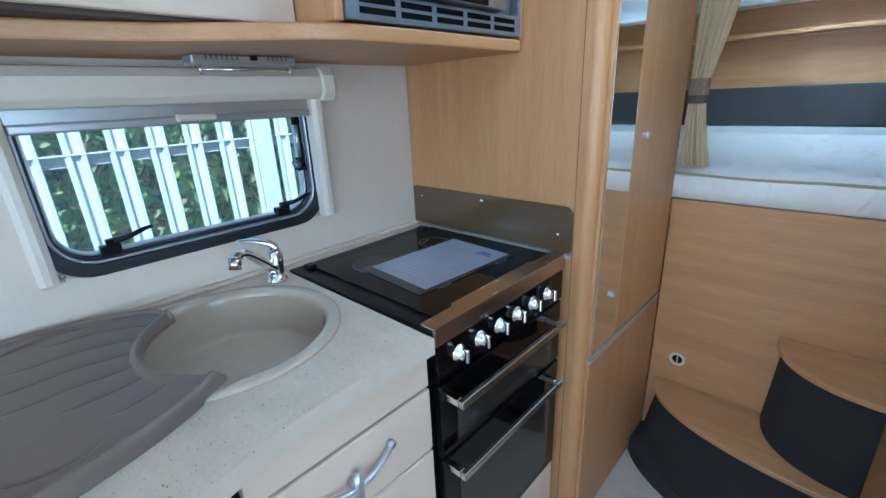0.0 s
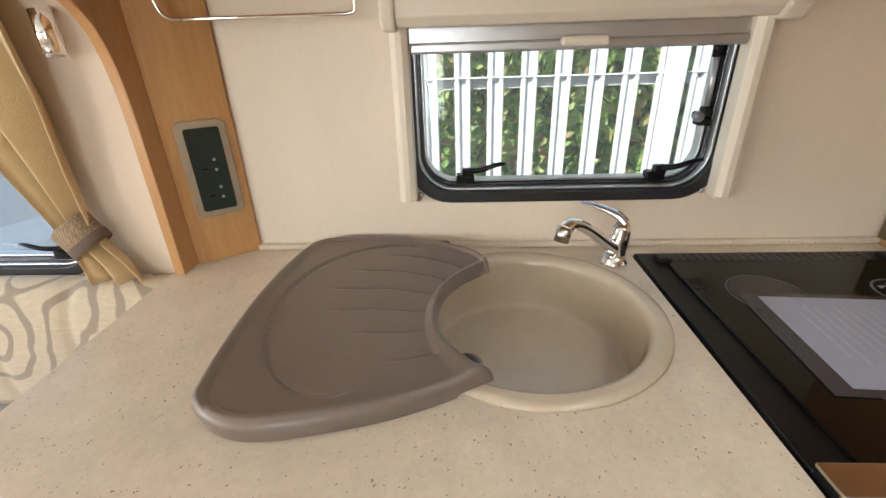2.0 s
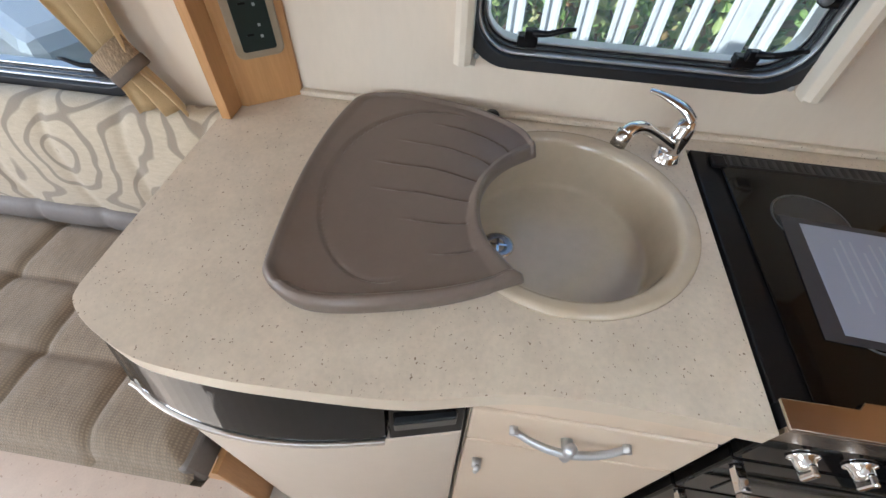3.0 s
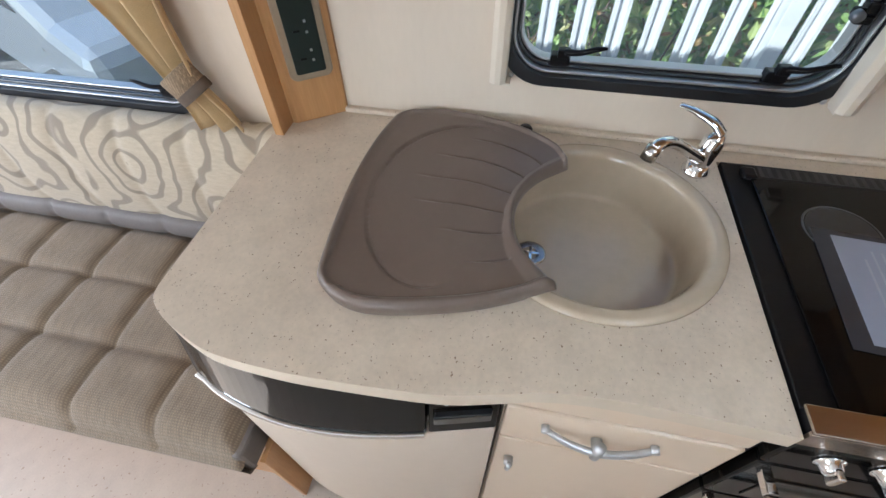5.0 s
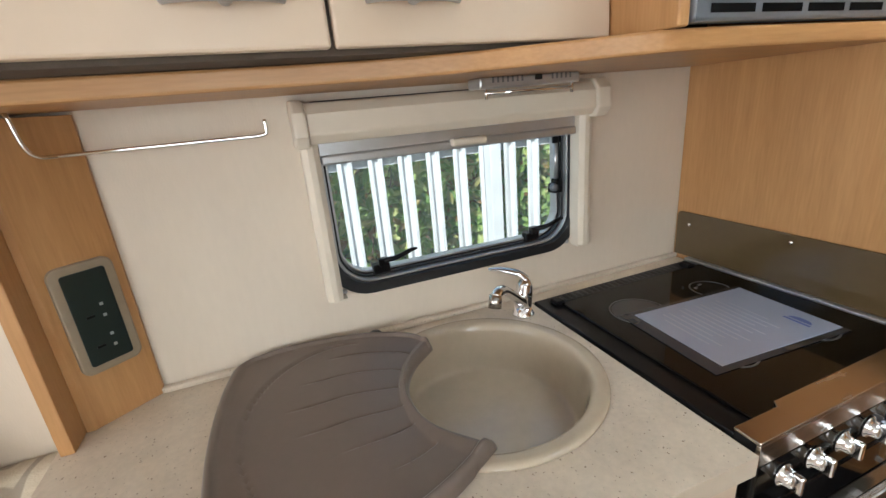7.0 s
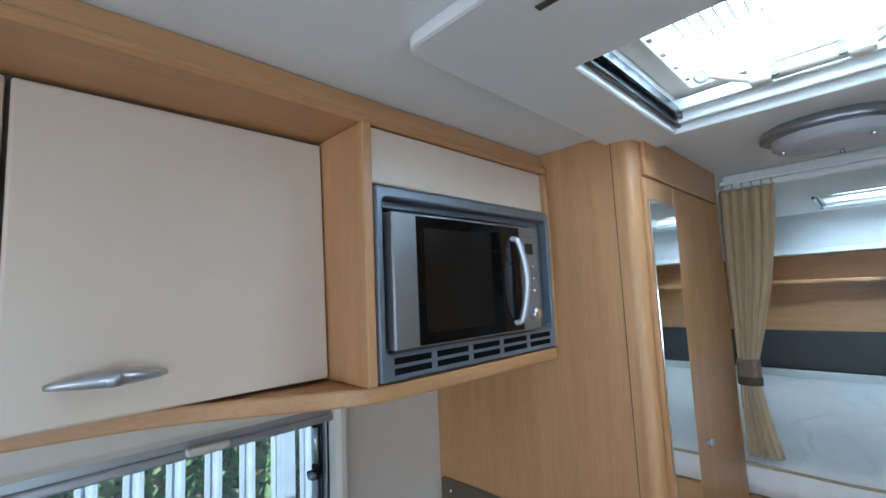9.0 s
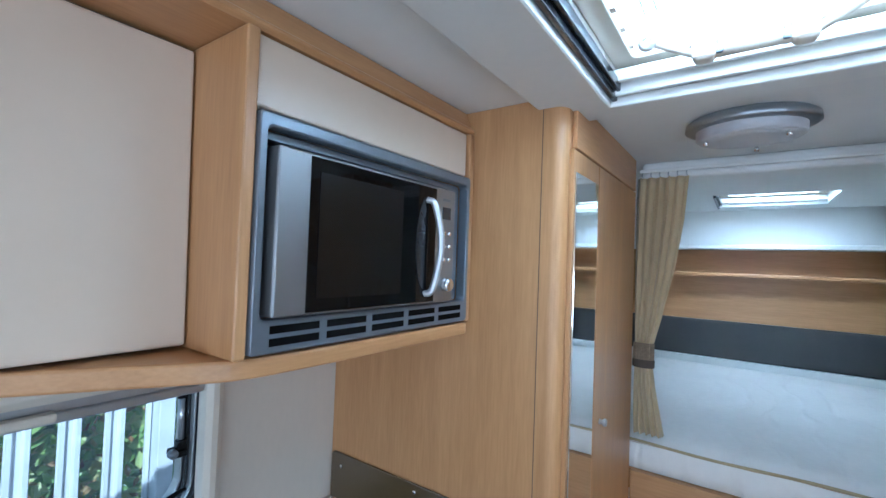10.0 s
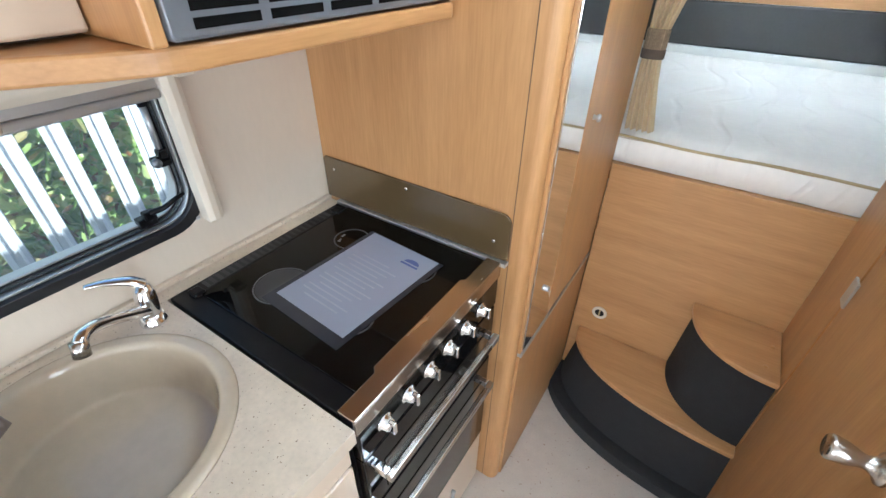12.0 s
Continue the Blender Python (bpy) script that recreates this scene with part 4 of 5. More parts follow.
box("back_body", (WX + 0.002, 0.0, 1.5225), (-0.34, 0.962, 1.945), wood_up, lk, bevel=0)
box("bay_side", (WX + 0.002, 0.968, 1.5225), (-0.118, 0.986, 1.9445), wood_up, lk, bevel=0.003)
box("bay_side", (WX + 0.002, 1.500, 1.5225), (-0.118, 1.5165, 1.9445), wood_up, lk, bevel=0.003)
cor = [(WX + 0.002, 1.9455), (-0.126, 1.9455), (-0.119, 1.951), (-0.121, 1.957), (-0.128, 1.962), (-0.142, CZ - 0.002), (WX + 0.002, CZ - 0.002)]
prism("cornice", cor, -0.10, 1.517, "y", wood_along, lk, bevel=0.001)
box("bay_panel", (-0.30, 0.986, 1.848), (-0.128, 1.498, 1.943), cream, lk, bevel=0.003)
box("bay_back", (WX + 0.004, 0.986, 1.5225), (-0.50, 1.498, 1.846), black, lk, bevel=0)
for y0, y1 in ((0.569, 0.9655), (0.222, 0.564)):
    xs = [(-0.232, 1.528), (-0.236, 1.65), (-0.241, 1.78), (-0.247, 1.938)]
    prism("door", xs + [(x - 0.018, z) for x, z in xs[::-1]], y0, y1, "y", cream, lk, bevel=0.004)
box("door_gap", (-0.339, 0.15, 1.523), (-0.262, 0.961, 1.944), tie_d, lk, bevel=0)
box("end_wall", (WX + 0.004, 0.10, 1.523), (-0.25, 0.2195, 1.9445), wood_up, lk, bevel=0.002)
for yc in (0.668, 0.462):
    pts = [Vector((-0.2225 + 0.024 * (1 - s * s) - 0.007, yc + 0.058 * s, 1.580 - 0.004 * s * s)) for s in [k / 8 - 1 for k in range(17)]]
    tube("handle", pts, [0.004, 0.009, 0.012, 0.009, 0.004], silver, lk, 12, flat=0.9)
    tube("handle_boss", [(-0.236, yc, 1.580), (-0.190, yc, 1.580)], 0.0085, silver, lk, 16)

mw = thing("microwave_oven", (-0.25, 1.24, 1.52), "built-in stainless microwave with black door in a grey vented frame", "microwave")
Y0, Y1, Z0, Z1, FX = 0.987, 1.496, 1.526, 1.842, -0.112
ring("frame", round_rect(Y0, Z0, Y1, Z1, 0.006), round_rect(Y0 + 0.012, Z0 + 0.045, Y1 - 0.012, Z1 - 0.020, 0.010), -0.135, FX, "x", grey_fr, mw, bevel=0.004)
ring("frame_lip", round_rect(Y0 + 0.0122, Z0 + 0.0452, Y1 - 0.0122, Z1 - 0.0202, 0.010), round_rect(Y0 + 0.017, Z0 + 0.050, Y1 - 0.055, Z1 - 0.032, 0.006), -0.165, -0.135, "x", grey_fr, mw, bevel=0.002)
# raised near-black bars carry the dark of the open vent slots
sl = []
for i in range(5):
    a = Y0 + 0.026 + 0.094 * i
    for k in range(2):
        sl.append(((FX - 0.003, a, Z0 + 0.010 + 0.0165 * k), (FX + 0.0008, a + 0.080, Z0 + 0.0205 + 0.0165 * k)))
boxes("vent_slot", sl, mat("vent_darkness", (0.004, 0.004, 0.004), 0.9, spec=0.1), mw)
box("body", (-0.48, Y0 + 0.04, Z0 + 0.06), (-0.1652, Y1 - 0.06, Z1 - 0.045), black, mw, bevel=0.002)
A0, A1, B0, B1, MX = 1.006, 1.416, 1.575, 1.798, -0.098
box("front", (-0.164, A0, B0), (MX, A1, B1), steel_d, mw, bevel=0.003)
box("door_glass", (MX - 0.004, A0 + 0.050, B0 + 0.003), (MX + 0.001, A1 - 0.066, B1 - 0.004), blackg, mw, bevel=0.001)
box("door_window", (MX + 0.0012, A0 + 0.066, B0 + 0.022), (MX + 0.0020, A0 + 0.245, B1 - 0.024), mat("microwave_window_mesh", (0.004, 0.004, 0.004), 0.25), mw, bevel=0)
ha, hz = A1 - 0.088, (B0 + B1) / 2
tube("handle", spline([(MX, ha - 0.010, B1 - 0.028), (MX + 0.013, ha + 0.002, B1 - 0.040), (MX + 0.022, ha + 0.012, hz), (MX + 0.013, ha + 0.002, B0 + 0.030), (MX, ha - 0.010, B0 + 0.018)]), [0.0055, 0.0065, 0.007, 0.0065, 0.0055], silver, mw, 12)
dp = [(ha - 0.012 - 0.026 * math.cos(radians(a)), hz + 0.085 * math.sin(radians(a))) for a in range(-90, 91, 15)]
prism("handle_recess", dp, MX + 0.0011, MX + 0.0024, "x", navy, mw)
box("display", (MX - 0.002, A1 - 0.045, B1 - 0.060), (MX + 0.0012, A1 - 0.017, B1 - 0.036), navy, mw, bevel=0.001)
for i in range(2):
    for k in range(3):
        z = B1 - 0.088 - 0.026 * k
        lathe("button", [(0, 0.004), (0.004, 0.0035), (0.0045, 0), (0, 0)], chrome, pose(MX, A1 - 0.038 + 0.017 * i, z, 0, 90), mw, 12)
lathe("dial", [(0, 0.016), (0.011, 0.015), (0.0135, 0.012), (0.014, 0), (0, 0)], chrome, pose(MX, A1 - 0.030, B0 + 0.034, 0, 90), mw, 24)
box("print_bar", (MX - 0.001, A1 - 0.044, B1 - 0.024), (MX + 0.0008, A1 - 0.020, B1 - 0.019), grey_fr, mw, bevel=0)

strip = thing("strip_light", (-0.43, 0.96, 1.4780), "silver strip light under the locker, off", "lamp")
box("housing", (-0.455, 0.837, 1.4760), (-0.405, 1.052, 1.4945), silver, strip, bevel=0.004)
box("switch", (-0.4048, 0.950, 1.4850), (-0.403, 0.966, 1.4945), navy, strip, bevel=0.001)
boxes("slot", [((-0.4048, 0.862 + 0.010 * i, 1.4850), (-0.4042, 0.866 + 0.010 * i, 1.4945)) for i in range(7)] + [((-0.4048, 0.987 + 0.010 * i, 1.4850), (-0.4042, 0.991 + 0.010 * i, 1.4945)) for i in range(5)], grey_fr, strip)
tube("tube_guard", [(-0.41, 0.852, 1.4680), (-0.41, 1.037, 1.4680)], 0.003, chrome, strip, 8)
for y in (0.852, 1.037):
    tube("guard_post", [(-0.41, y, 1.4580), (-0.41, y, 1.4780)], 0.003, chrome, strip, 8)

# ---- bed end ----
bw = thing("bunk_front", (0.45, 2.15, 0), "beech panel below the fixed bed", "panel")
box("board", (0.105, 2.150, 0), (0.80, 2.168, 1.024), wood_across, bw, bevel=0.001)
box("bed_base", (WX + 0.002, 2.17, 0.96), (EX - 0.002, NY - 0.02, 1.022), wood_across, bw, bevel=0)
pv = thing("floor_vent", (0.2, 2.148, 0.40), "round beige air outlet in the panel", "vent")
lathe("ring", [(0.019, 0.001), (0.028, 0.001), (0.029, 0.005), (0.024, 0.008), (0.018, 0.006)], creamp, pose(0.2, 2.1495, 0.405, 90), pv, 28)
lathe("hole", [(0, 0.0012), (0.019, 0.0012)], black, pose(0.2, 2.1495, 0.405, 90), pv, 20)
box("flap", (0.197, 2.1445, 0.388), (0.203, 2.1478, 0.422), goldm, pv, bevel=0.001)

mt = thing("mattress", (0.5, 2.9, 1.0), "white quilted mattress with beige piping on the fixed bed", "mattress")


def mattress():
    x0, x1, y0, y1, z0, z1 = WX + 0.01, EX - 0.01, 2.180, NY - 0.025, 1.025, 1.130
    nx, ny = 90, 56
    verts, faces = [], []
    for i in range(nx + 1):
        for j in range(ny + 1):
            x, y = x0 + (x1 - x0) * i / nx, y0 + (y1 - y0) * j / ny
            d = min(x - x0, x1 - x, y - y0, y1 - y)
            h = -0.022 * max(0, 1 - d / 0.05) ** 2 + 0.006 * noise.noise((x * 3, y * 3, 0)) + 0.003 * noise.noise((x * 11, y * 11, 4))
            verts.append((x, y, z1 + h))
    n1 = ny + 1
    faces = [(i * n1 + j, (i + 1) * n1 + j, (i + 1) * n1 + j + 1, i * n1 + j + 1) for i in range(nx) for j in range(ny)]
    k = len(verts)
    for i in range(nx + 1):
        for q in range(5):
            x = x0 + (x1 - x0) * i / nx
            f = q / 4
            verts.append((x, y0 - 0.014 * math.sin(math.pi * f) - 0.004 + 0.004 * noise.noise((x * 9, f * 2, 1)), verts[i * n1][2] * f + z0 * (1 - f)))
    faces += [(k + i * 5 + q, k + (i + 1) * 5 + q, k + (i + 1) * 5 + q + 1, k + i * 5 + q + 1) for i in range(nx) for q in range(4)]
    put("quilt", verts, faces, mattm, mt, smooth=True)
    tube("piping", [(x0 + (x1 - x0) * i / 40, y0 - 0.003, z1 - 0.021 + 0.003 * math.sin(i * 0.7)) for i in range(41)], 0.0045, goldm, mt, 8)


mattress()
hb = thing("bed_back_panel", (0.5, NY, 1.1), "beech back panel with shelf rail and dark padded band", "panel")
box("white_ledge", (WX + 0.002, NY - 0.05, 1.10), (EX - 0.002, NY - 0.014, 1.165), ceilm, hb, bevel=0.004)
box("padded_band", (WX + 0.002, NY - 0.04, 1.166), (EX - 0.002, NY - 0.013, 1.375), greyband, hb, bevel=0.008)
box("wood_back", (WX + 0.002, NY - 0.026, 1.376), (EX - 0.002, NY - 0.0125, 1.775), wood_across, hb, bevel=0)
box("shelf_rail", (WX + 0.002, NY - 0.12, 1.625), (EX - 0.002, NY - 0.027, 1.645), wood_across, hb, bevel=0.004)
box("white_rail", (WX + 0.002, NY - 0.16, 1.776), (EX - 0.002, NY - 0.0125, 1.80), whitep, hb, bevel=0.004)


def drape(name, path, folds, depth, m, parent, along, out, n=70, rows=40):
    """Pleated cloth: path rows are (height, middle, half width, depth factor); along and out are directions on plan."""
    verts, faces = [], []
    hs, ms, ws, ds = zip(*path)
    for r in range(rows + 1):
        s = r / rows
        z = hs[0] + (hs[-1] - hs[0]) * s
        mid, half, dp = [float(np.interp(-z, [-h for h in hs], q)) for q in (ms, ws, ds)]
        for i in range(n + 1):
            u = i / n * 2 - 1
            ph = folds * math.pi * u + 0.4 * math.sin(3 * s + u * 2)
            a = mid + half * (u + 0.05 * math.sin(ph * 2))
            o = depth * dp * (math.sin(ph) + 0.25 * math.sin(ph * 2.3 + 1 + s))
            verts.append(Vector((0, 0, z)) + Vector(along) * a + Vector(out) * o)
    n1 = n + 1
    faces = [(r * n1 + i, r * n1 + i + 1, (r + 1) * n1 + i + 1, (r + 1) * n1 + i) for r in range(rows) for i in range(n)]
    ob = put(name, verts, faces, m, parent, smooth=True)
    mod = ob.modifiers.new("cloth", "SOLIDIFY")
    mod.thickness = 0.002
    return ob


bc = thing("bed_curtain", (0.16, 2.2, 1.12), "gold beige pleated curtain held by a woven tieback", "curtain")
bc.location = (0, 0, 0)
BM = (0, 2.185, 0)
cl = drape("cloth", [(1.945, 0.175, 0.070, 1.0), (1.80, 0.168, 0.066, 1.0), (1.65, 0.157, 0.055, 0.9), (1.50, 0.142, 0.038, 0.7), (1.40, 0.130, 0.024, 0.6), (1.36, 0.130, 0.024, 0.6), (1.28, 0.134, 0.030, 0.8), (1.20, 0.142, 0.037, 1.0), (1.135, 0.150, 0.042, 1.1)],
           5, 0.015, curtm, bc, (1, 0, 0), (0, 1, 0))
cl.location = BM
tie = lathe("tieback", [(0.030, 1.345), (0.033, 1.35), (0.033, 1.415), (0.030, 1.42)], tiem, Matrix.Translation((0.130, 2.185, 0)) @ Matrix.Diagonal((0.95, 0.6, 1, 1)), bc, 28)
lathe("tie_band", [(0.0325, 1.342), (0.0345, 1.346), (0.0345, 1.366), (0.0325, 1.368)], tie_d, Matrix.Translation((0.130, 2.185, 0)) @ Matrix.Diagonal((0.95, 0.6, 1, 1)), bc, 28)
cr = thing("curtain_track", (0.8, 2.185, 1.97), "white ceiling curtain track with small hooks", "track")
box("track", (0.108, 2.176, 1.962), (EX - 0.002, 2.194, 1.972), whitep, cr, bevel=0.002)
for i in range(6):
    tube("hook", spline([(0.115 + 0.025 * i, 2.185, 1.963), (0.115 + 0.025 * i, 2.180, 1.952), (0.119 + 0.025 * i, 2.185, 1.942)], 4), 0.002, silver, cr, 6)

# steps to the bed, a quarter-round pair
st = thing("bed_steps", (0.5, 2.0, 0), "two curved beech steps with charcoal carpeted risers", "steps")


def arc_step(cx, cy, rx, ry, d=0.0, n=22):
    """From the bunk panel round to the side partition."""
    return [(cx - (rx + d) * math.cos(radians(90 * i / n)) ** 0.9 if i < n else cx, cy - (ry + d) * math.sin(radians(90 * i / n)) ** 0.9) for i in range(n + 1)]


def step(z0, z1, cx, cy, rx, ry, flare):
    a, b = arc_step(cx, cy, rx, ry, flare), arc_step(cx, cy, rx, ry, -0.016)
    n = len(a)
    put("riser", [(x, y, z0) for x, y in a] + [(x, y, z1 - 0.0205) for x, y in b], [(i, i + 1, n + i + 1, n + i) for i in range(n - 1)], charcoal, st, smooth=True)
    prism("tread", arc_step(cx, cy, rx, ry) + [(cx, cy)], z1 - 0.02, z1, "z", wood_across, st, bevel=0.004)


step(0.0, 0.300, 0.7385, 2.1485, 0.600, 0.285, 0.035)
step(0.3003, 0.610, 0.7385, 2.1485, 0.255, 0.245, 0.0)
prism("kick", arc_step(0.7385, 2.1485, 0.600, 0.285, 0.075) + arc_step(0.7385, 2.1485, 0.600, 0.285, 0.02)[::-1], 0.0, 0.06, "z", charcoal, st, bevel=0.004)
for x, y, z in ((0.72, 1.89, 0.3), (0.70, 1.96, 0.61), (0.715, 2.06, 0.61)):
    lathe("screw_cap", [(0, 0.002), (0.006, 0.0018), (0.007, 0), (0, 0)], wood_up, Matrix.Translation((x, y, z)), st, 14)

# washroom partition and its open door
tagged(box("partition_wall", (0.74, 1.905, 0), (0.77, 2.1485, CZ), wood_up, bevel=0.001), "beech partition beside the bed steps", kind="structure")
tagged(box("partition_wall_side", (0.7702, 1.905, 0), (EX, 1.935, CZ), wood_across, bevel=0), "beech washroom wall", kind="structure")
dn = thing("washroom_door", (0.78, 1.98, 0), "open beech washroom door with a turned metal knob", "door")
HA, HB = Vector((0.738, 1.895, 0)), Vector((0.727, 1.25, 0))
DD = (HB - HA).normalized()
DN = Vector((DD.y, -DD.x, 0))
DN = DN if DN.x < 0 else -DN


def door_box(name, s0, s1, n0, n1, z0, z1, m, bevel=0.002):
    v = [HA + DD * s + DN * o + Vector((0, 0, z)) for s in (s0, s1) for o in (n0, n1) for z in (z0, z1)]
    return put(name, v, BOX, m, dn, bevel=bevel)


door_box("leaf", 0.006, 0.58, -0.024, 0, 0.02, 1.62, wood_up)
for z in (0.10, 0.96):
    door_box("hinge", -0.02, 0.02, 0.0004, 0.006, z - 0.035, z + 0.035, silver, 0.001)
kp = HA + DD * 0.513 + Vector((0, 0, 0.985))
kq = Matrix.Translation(kp) @ DN.to_track_quat("Z", "Y").to_matrix().to_4x4()
lathe("knob", [(0, 0.0), (0.026, 0.0005), (0.026, 0.006), (0.017, 0.010), (0.011, 0.022), (0.012, 0.03), (0.018, 0.045), (0.021, 0.062), (0.021, 0.068), (0.018, 0.072), (0, 0.072)], brushed, kq, dn, 36)

# ---- lounge ----
sofa = thing("sofa", (-0.2, -0.75, 0), "built-in bench sofa with tufted taupe seat and swirl-patterned backrest", "sofa")
box("base", (WX + 0.002, -2.28, 0), (0.06, 0.086, 0.375), wood_along, sofa, bevel=0.003)


def tufted(name, x0, x1, y0, y1, z0, z1, cx, cy, m, px, py):
    """A cushion with stitched squares; px, py: stitch spacing."""
    nx, ny = cx, cy
    verts, faces = [], []
    for i in range(nx + 1):
        for j in range(ny + 1):
            x, y = x0 + (x1 - x0) * i / nx, y0 + (y1 - y0) * j / ny
            dx, dy = abs(((x - x1) / px + 100.0) % 1 - 0.5) * px, abs(((y - y1) / py + 100.0) % 1 - 0.5) * py
            sx, sy = 0.5 * px - dx, 0.5 * py - dy
            h = -0.020 * math.exp(-sx / 0.014) - 0.022 * math.exp(-sy / 0.014)
            e = min(x1 - x, y1 - y, y - y0)
            h -= 0.05 * max(0, 1 - e / 0.07) ** 2.4
            h += 0.004 * noise.noise((x * 14, y * 14, 2))
            verts.append((x, y, z1 + h))
    n1 = ny + 1
    faces = [(i * n1 + j, (i + 1) * n1 + j, (i + 1) * n1 + j + 1, i * n1 + j + 1) for i in range(nx) for j in range(ny)]
    k = len(verts)
    loop = [nx * n1 + j for j in range(n1)]
    for q, (o, z) in enumerate(((0.012, z1 - 0.085), (0.006, z0 + 0.02), (-0.02, z0))):
        for i in loop:
            verts.append((verts[i][0] + o, verts[i][1], z))
        for a in range(len(loop) - 1):
            t0, t1 = (loop[a], loop[a + 1]) if q == 0 else (k + (q - 1) * n1 + a, k + (q - 1) * n1 + a + 1)
            faces.append((t0, t1, k + q * n1 + a + 1, k + q * n1 + a))
    put(name, verts, faces, m, sofa, smooth=True)


tufted("seat", -0.47, 0.125, -2.25, 0.084, 0.385, 0.545, 80, 300, seatm, 0.19, 0.225)
box("seat_end", (-0.46, 0.060, 0.39), (0.120, 0.0855, 0.50), pipem, sofa, bevel=0.01)


def backrest():
    verts, faces = [], []
    prof = spline([(-0.452, 0, 0.60), (-0.443, 0, 0.66), (-0.440, 0, 0.75), (-0.452, 0, 0.84), (-0.475, 0, 0.895), (-0.505, 0, 0.922), (-0.545, 0, 0.92), (-0.553, 0, 0.90)], 6)
    ny = 220
    for j in range(ny + 1):
        y = -2.25 + (0.084 + 2.25) * j / ny
        s = abs((y / 0.2 + 100.15) % 1 - 0.5) * 0.2
        for p in prof:
            bulge = -0.010 * math.exp(-(0.1 - s) / 0.014) - 0.006 * math.exp(-abs(p.z - 0.76) / 0.016)
            verts.append((p.x + bulge, y, p.z + bulge * 0.5))
    k = len(prof)
    faces = [(j * k + i, (j + 1) * k + i, (j + 1) * k + i + 1, j * k + i + 1) for j in range(ny) for i in range(k - 1)]
    put("backrest", verts, faces, swirlm, sofa, smooth=True)
    verts, faces = [], []
    roll = spline([(-0.46, 0, 0.53), (-0.432, 0, 0.545), (-0.424, 0, 0.57), (-0.434, 0, 0.60), (-0.455, 0, 0.612)], 5)
    for j in range(ny + 1):
        y = -2.25 + (0.084 + 2.25) * j / ny
        s = abs((y / 0.2 + 100.15) % 1 - 0.5) * 0.2
        b = -0.012 * math.exp(-(0.1 - s) / 0.010)
        verts += [(p.x + b, y, p.z) for p in roll]
    k = len(roll)
    faces = [(j * k + i, (j + 1) * k + i, (j + 1) * k + i + 1, j * k + i + 1) for j in range(ny) for i in range(k - 1)]
    put("bolster", verts, faces, pipem, sofa, smooth=True)


backrest()
lc = thing("lounge_curtain", (0, 0, 0), "gold beige lounge curtain gathered in a woven tieback", "curtain")
ld = drape("cloth", [(1.85, -0.42, 0.26, 1.3), (1.55, -0.32, 0.19, 1.3), (1.32, -0.235, 0.115, 1.2), (1.18, -0.195, 0.065, 0.9), (1.07, -0.168, 0.040, 0.7), (1.02, -0.155, 0.038, 0.7), (0.97, -0.132, 0.052, 0.7), (0.925, -0.120, 0.062, 0.7)],
           2.4, 0.030, curtm, lc, (0, 1, 0), (1, 0, 0))
ld.location = (-0.505, 0, 0)
LT = Matrix.Translation((-0.505, -0.160, 1.035)) @ Matrix.Rotation(radians(34), 4, "X") @ Matrix.Diagonal((0.62, 1, 1, 1))
lathe("tieback", [(0.047, -0.032), (0.051, -0.028), (0.051, 0.030), (0.047, 0.034)], tiem, LT, lc, 30)
lathe("tie_band", [(0.0505, -0.034), (0.0530, -0.031), (0.0530, -0.012), (0.0505, -0.010)], tie_d, LT, lc, 30)

sp = thing("reading_lamp", (WX, -0.06, 1.42), "small chrome spot lamp on the lounge wall", "lamp")
tube("arm", [(WX + 0.001, -0.085, 1.46), (WX + 0.03, -0.075, 1.45)], 0.006, chrome, sp, 12)
tube("head", [(WX + 0.045, -0.07, 1.455), (WX + 0.055, -0.062, 1.385)], 0.017, chrome, sp, 24)
tube("lens", [(WX + 0.055, -0.062, 1.3852), (WX + 0.0553, -0.0618, 1.383)], 0.014, shadem, sp, 20)

# ---- outside ----
GZ = -0.55
tagged(put("ground", [(-400, -400, GZ), (400, -400, GZ), (400, 400, GZ), (-400, 400, GZ)], [(0, 1, 2, 3)], asphalt), "grey asphalt yard", kind="structure")
fence = thing("palisade_fence", (-1.9, 1, GZ), "galvanised steel palisade fence beside the hedge", "fence")
boxes("rail", [((-1.93, -0.75, 1.18), (-1.924, 5.5, 1.235)), ((-1.93, -0.75, 1.2295), (-1.885, 5.5, 1.235)), ((-1.93, -0.75, -0.15), (-1.924, 5.5, -0.095)), ((-1.93, -0.75, -0.1), (-1.885, 5.5, -0.095))], galv, fence, bevel=0.001)
prof = [(0.0, -0.034), (0.012, -0.030), (0.012, -0.016), (-0.008, -0.010), (-0.008, 0.010), (0.012, 0.016), (0.012, 0.030), (0.0, 0.034), (-0.003, 0.032), (0.008, 0.027), (0.008, 0.018), (-0.012, 0.012), (-0.012, -0.012), (0.008, -0.018), (0.008, -0.027), (-0.003, -0.032)]
first = prism("pale", [(x, y * 1.16) for x, y in prof], GZ + 0.05, 1.95, "z", galv, fence)
first.location = (-1.90, 0.5 - 0.158 * 7, 0)
first.matrix_parent_inverse = Matrix.Translation(fence.location).inverted()
for i in range(1, 38):
    c = new("pale", first.data)
    c.parent, c.matrix_parent_inverse = fence, Matrix.Translation(fence.location).inverted()
    c.location = (-1.90, 0.5 + 0.158 * (i - 7), 0)
boxes("post", [((-1.90, y - 0.035, GZ), (-1.82, y + 0.035, 1.9)) for y in (1.63, 4.36)], galv, fence, bevel=0.004)
bolt = lathe("bolt", [(0, 0.008), (0.008, 0.006), (0.009, 0), (0, 0)], galv, pose(-1.8845, 0.5, 1.207, 0, 90), fence, 8)


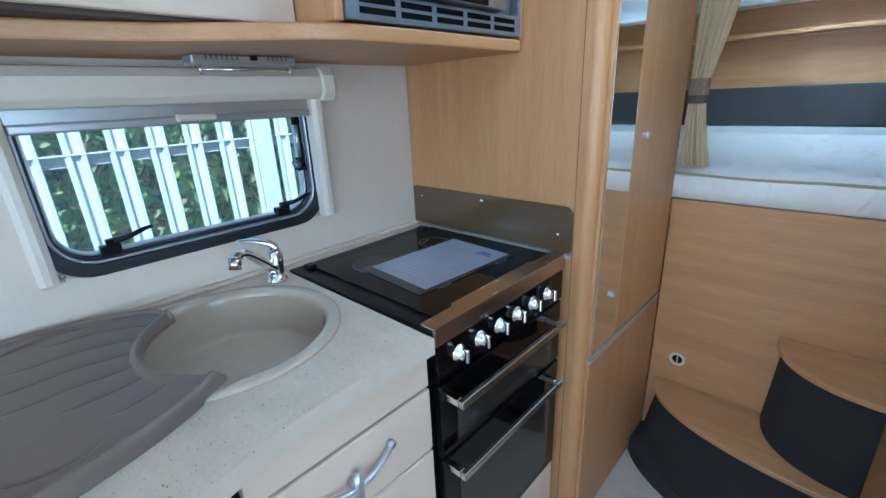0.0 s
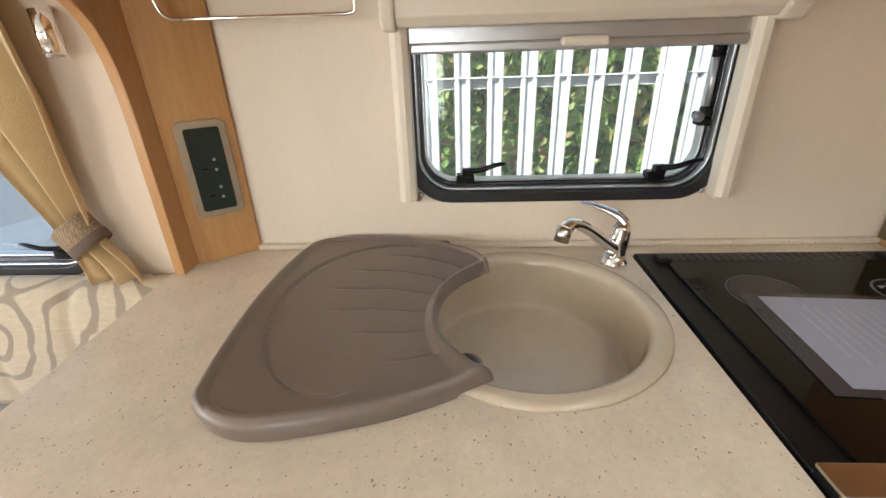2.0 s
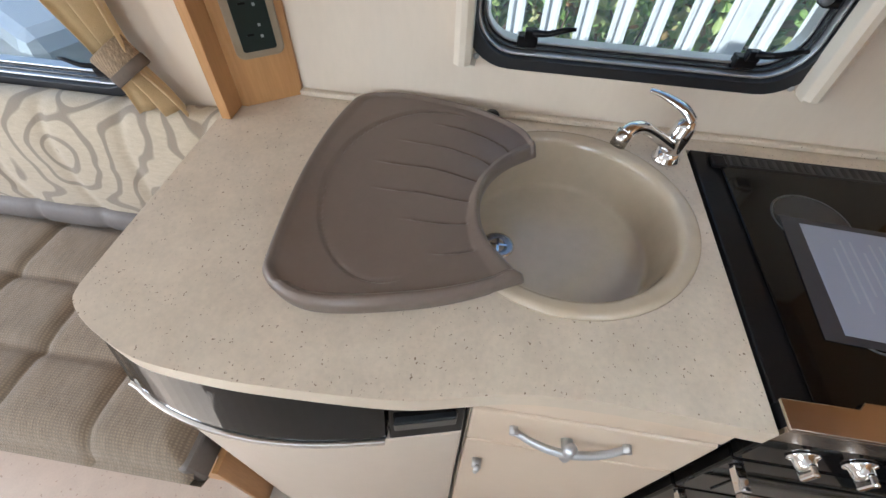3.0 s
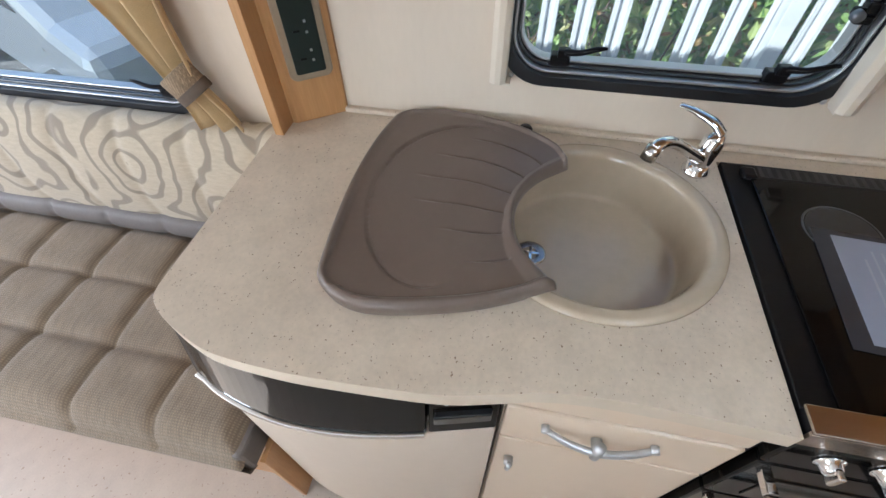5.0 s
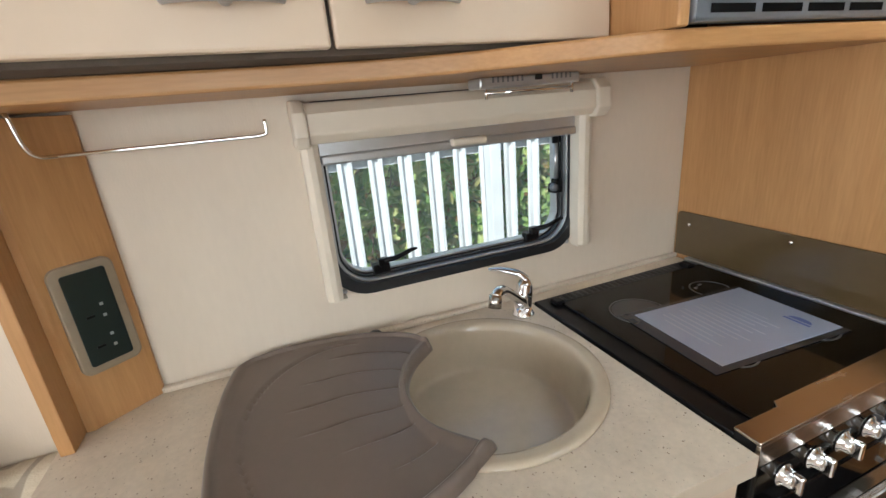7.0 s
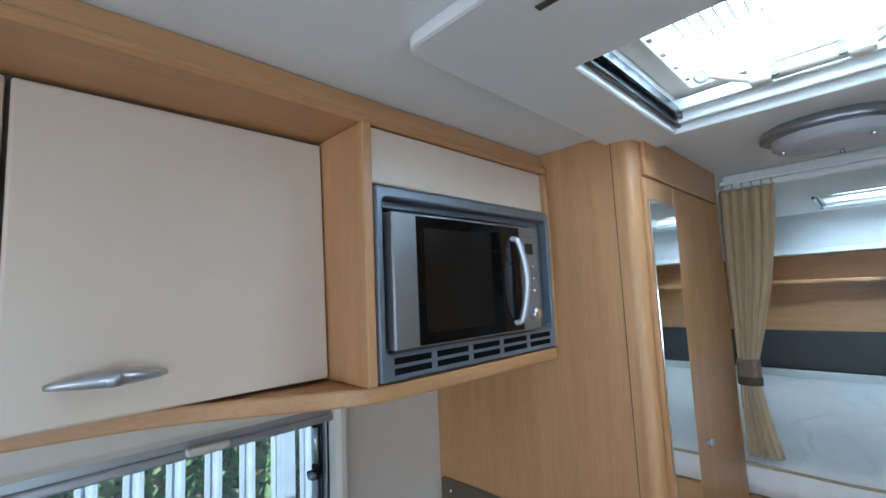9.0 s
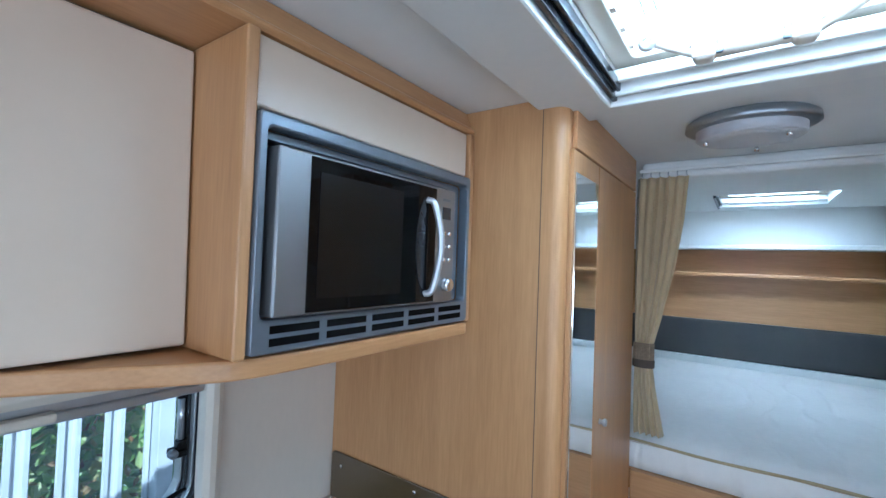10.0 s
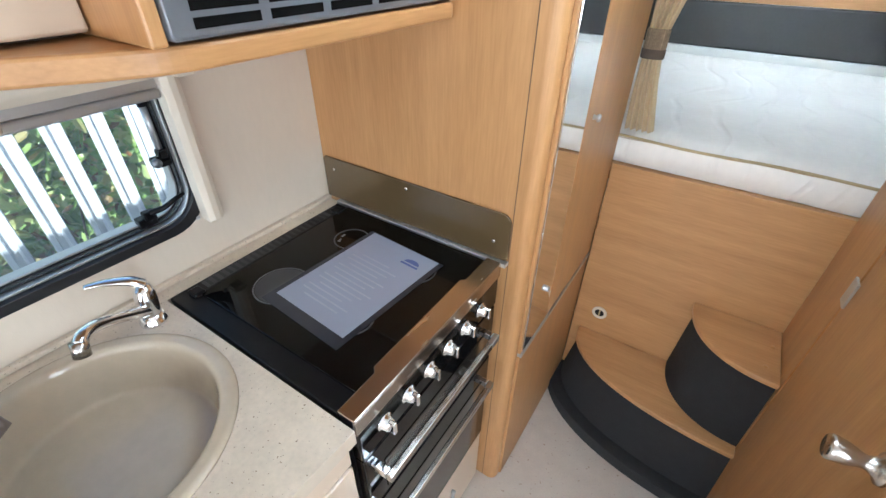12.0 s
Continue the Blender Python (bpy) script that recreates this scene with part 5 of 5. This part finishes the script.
def foliage(name, label, count, xr, yr, zr, size, seed):
    rng = np.random.default_rng(seed)
    verts, faces = [], []
    for k in range(count):
        while True:
            x, y, z = rng.uniform(*xr), rng.uniform(*yr), rng.uniform(*zr)
            if noise.noise((x * 2.2, y * 2.2, z * 2.2)) > -0.45 + 0.25 * (z - 1.8 if z > 1.8 else 0):
                break
        s = size * rng.uniform(0.6, 1.35)
        x, y, z, s = float(x), float(y), float(z), float(s)
        face = Vector((0.75, -0.3, 0.6)) + Vector([float(q) for q in rng.normal(0, 0.55, 3)])
        m = Matrix.Translation((x, y, z)) @ face.to_track_quat("Z", "Y").to_matrix().to_4x4() @ Matrix.Rotation(float(rng.uniform(0, 6.28)), 4, "Z")
        b = len(verts)
        for p in ((0, -0.9, 0), (0.42, -0.35, 0.10), (0.34, 0.35, 0.07), (0, 1, -0.10), (-0.34, 0.35, 0.07), (-0.42, -0.35, 0.10), (0, 0, -0.05)):
            verts.append(m @ (Vector(p) * s))
        faces += [(b, b + 1, b + 6), (b + 1, b + 2, b + 6), (b + 2, b + 3, b + 6), (b + 3, b + 4, b + 6), (b + 4, b + 5, b + 6), (b + 5, b, b + 6)]
    return tagged(put(name, verts, faces, leafm), label, "hedge", kind="stuff")


foliage("bramble_hedge", "sunlit green bramble hedge behind the fence", 40000, (-2.75, -2.0), (-0.9, 4.6), (GZ, 2.3), 0.043, 3)
foliage("hedge_depth", "deep green hedge foliage", 9000, (-3.6, -2.7), (-1.2, 6.0), (GZ, 2.9), 0.07, 8)
stems = thing("bramble_stems", (-2.4, 1, GZ), "thin brown bramble stems", "stems", kind="stuff")
rng = random.Random(5)
for i in range(40):
    y, x = rng.uniform(-0.8, 3.6), rng.uniform(-2.7, -2.05)
    tube("stem", spline([(x, y, GZ), (x + rng.uniform(-0.1, 0.1), y + rng.uniform(-0.2, 0.2), 0.3), (x + rng.uniform(-0.15, 0.15), y + rng.uniform(-0.4, 0.4), 1.0), (x + rng.uniform(-0.2, 0.2), y + rng.uniform(-0.6, 0.6), 1.9)], 5), [0.007, 0.005, 0.002], barkm, stems, 6)
tagged(box("backdrop", (-4.2, -1.3, GZ), (-4.0, 8, 3.1), hedge_m, bevel=0), "shaded hedge behind the leaves", kind="structure")

# frosted pane of the unseen far side opening, added to diffuse the sun
fp = tagged(box("sun_diffuser", (EX + 0.008, -0.03, 0.9), (EX + 0.014, 0.53, 1.8), frostm, bevel=0), "unseen frosted pane added to spread the sun", kind="structure")


def parked_car(x, y, turn):
    t = thing("parked_car", (0, 0, 0), "grey-blue parked car with dark windows on the yard", "car")
    z = GZ
    side = [(-2.1, z + 0.35), (-2.15, z + 0.6), (-2.05, z + 0.82), (-1.25, z + 0.95), (-0.6, z + 1.40), (0.9, z + 1.45), (1.65, z + 1.0), (2.05, z + 0.92), (2.12, z + 0.5), (2.0, z + 0.3)]
    prism("body", [(a, h) for a, h in side], -0.85, 0.85, "y", carm, t, bevel=0.09)
    glass = [(-1.0, z + 1.0), (-0.52, z + 1.34), (0.82, z + 1.38), (1.35, z + 1.02)]
    for s in (-0.856, 0.85):
        prism("side_window", glass, s, s + 0.006, "y", navy, t)
    for a in (-1.3, 1.3):
        for s in (-0.72, 0.9):
            lathe("wheel", [(0, 0), (0.17, 0), (0.2, -0.02), (0.31, -0.01), (0.32, -0.1), (0.31, -0.19), (0, -0.19)], tyre_m, pose(a, s, z + 0.32, -90), t, 28)
    for s in (0.62,):
        box("tail_lamp", (2.06, s, z + 0.70), (2.115, s + 0.14, z + 0.80), redm, t, bevel=0.02)
    t.matrix_world = pose(x, y, 0, 0, 0, turn)
    return t


parked_car(-3.3, -3.4, 65)
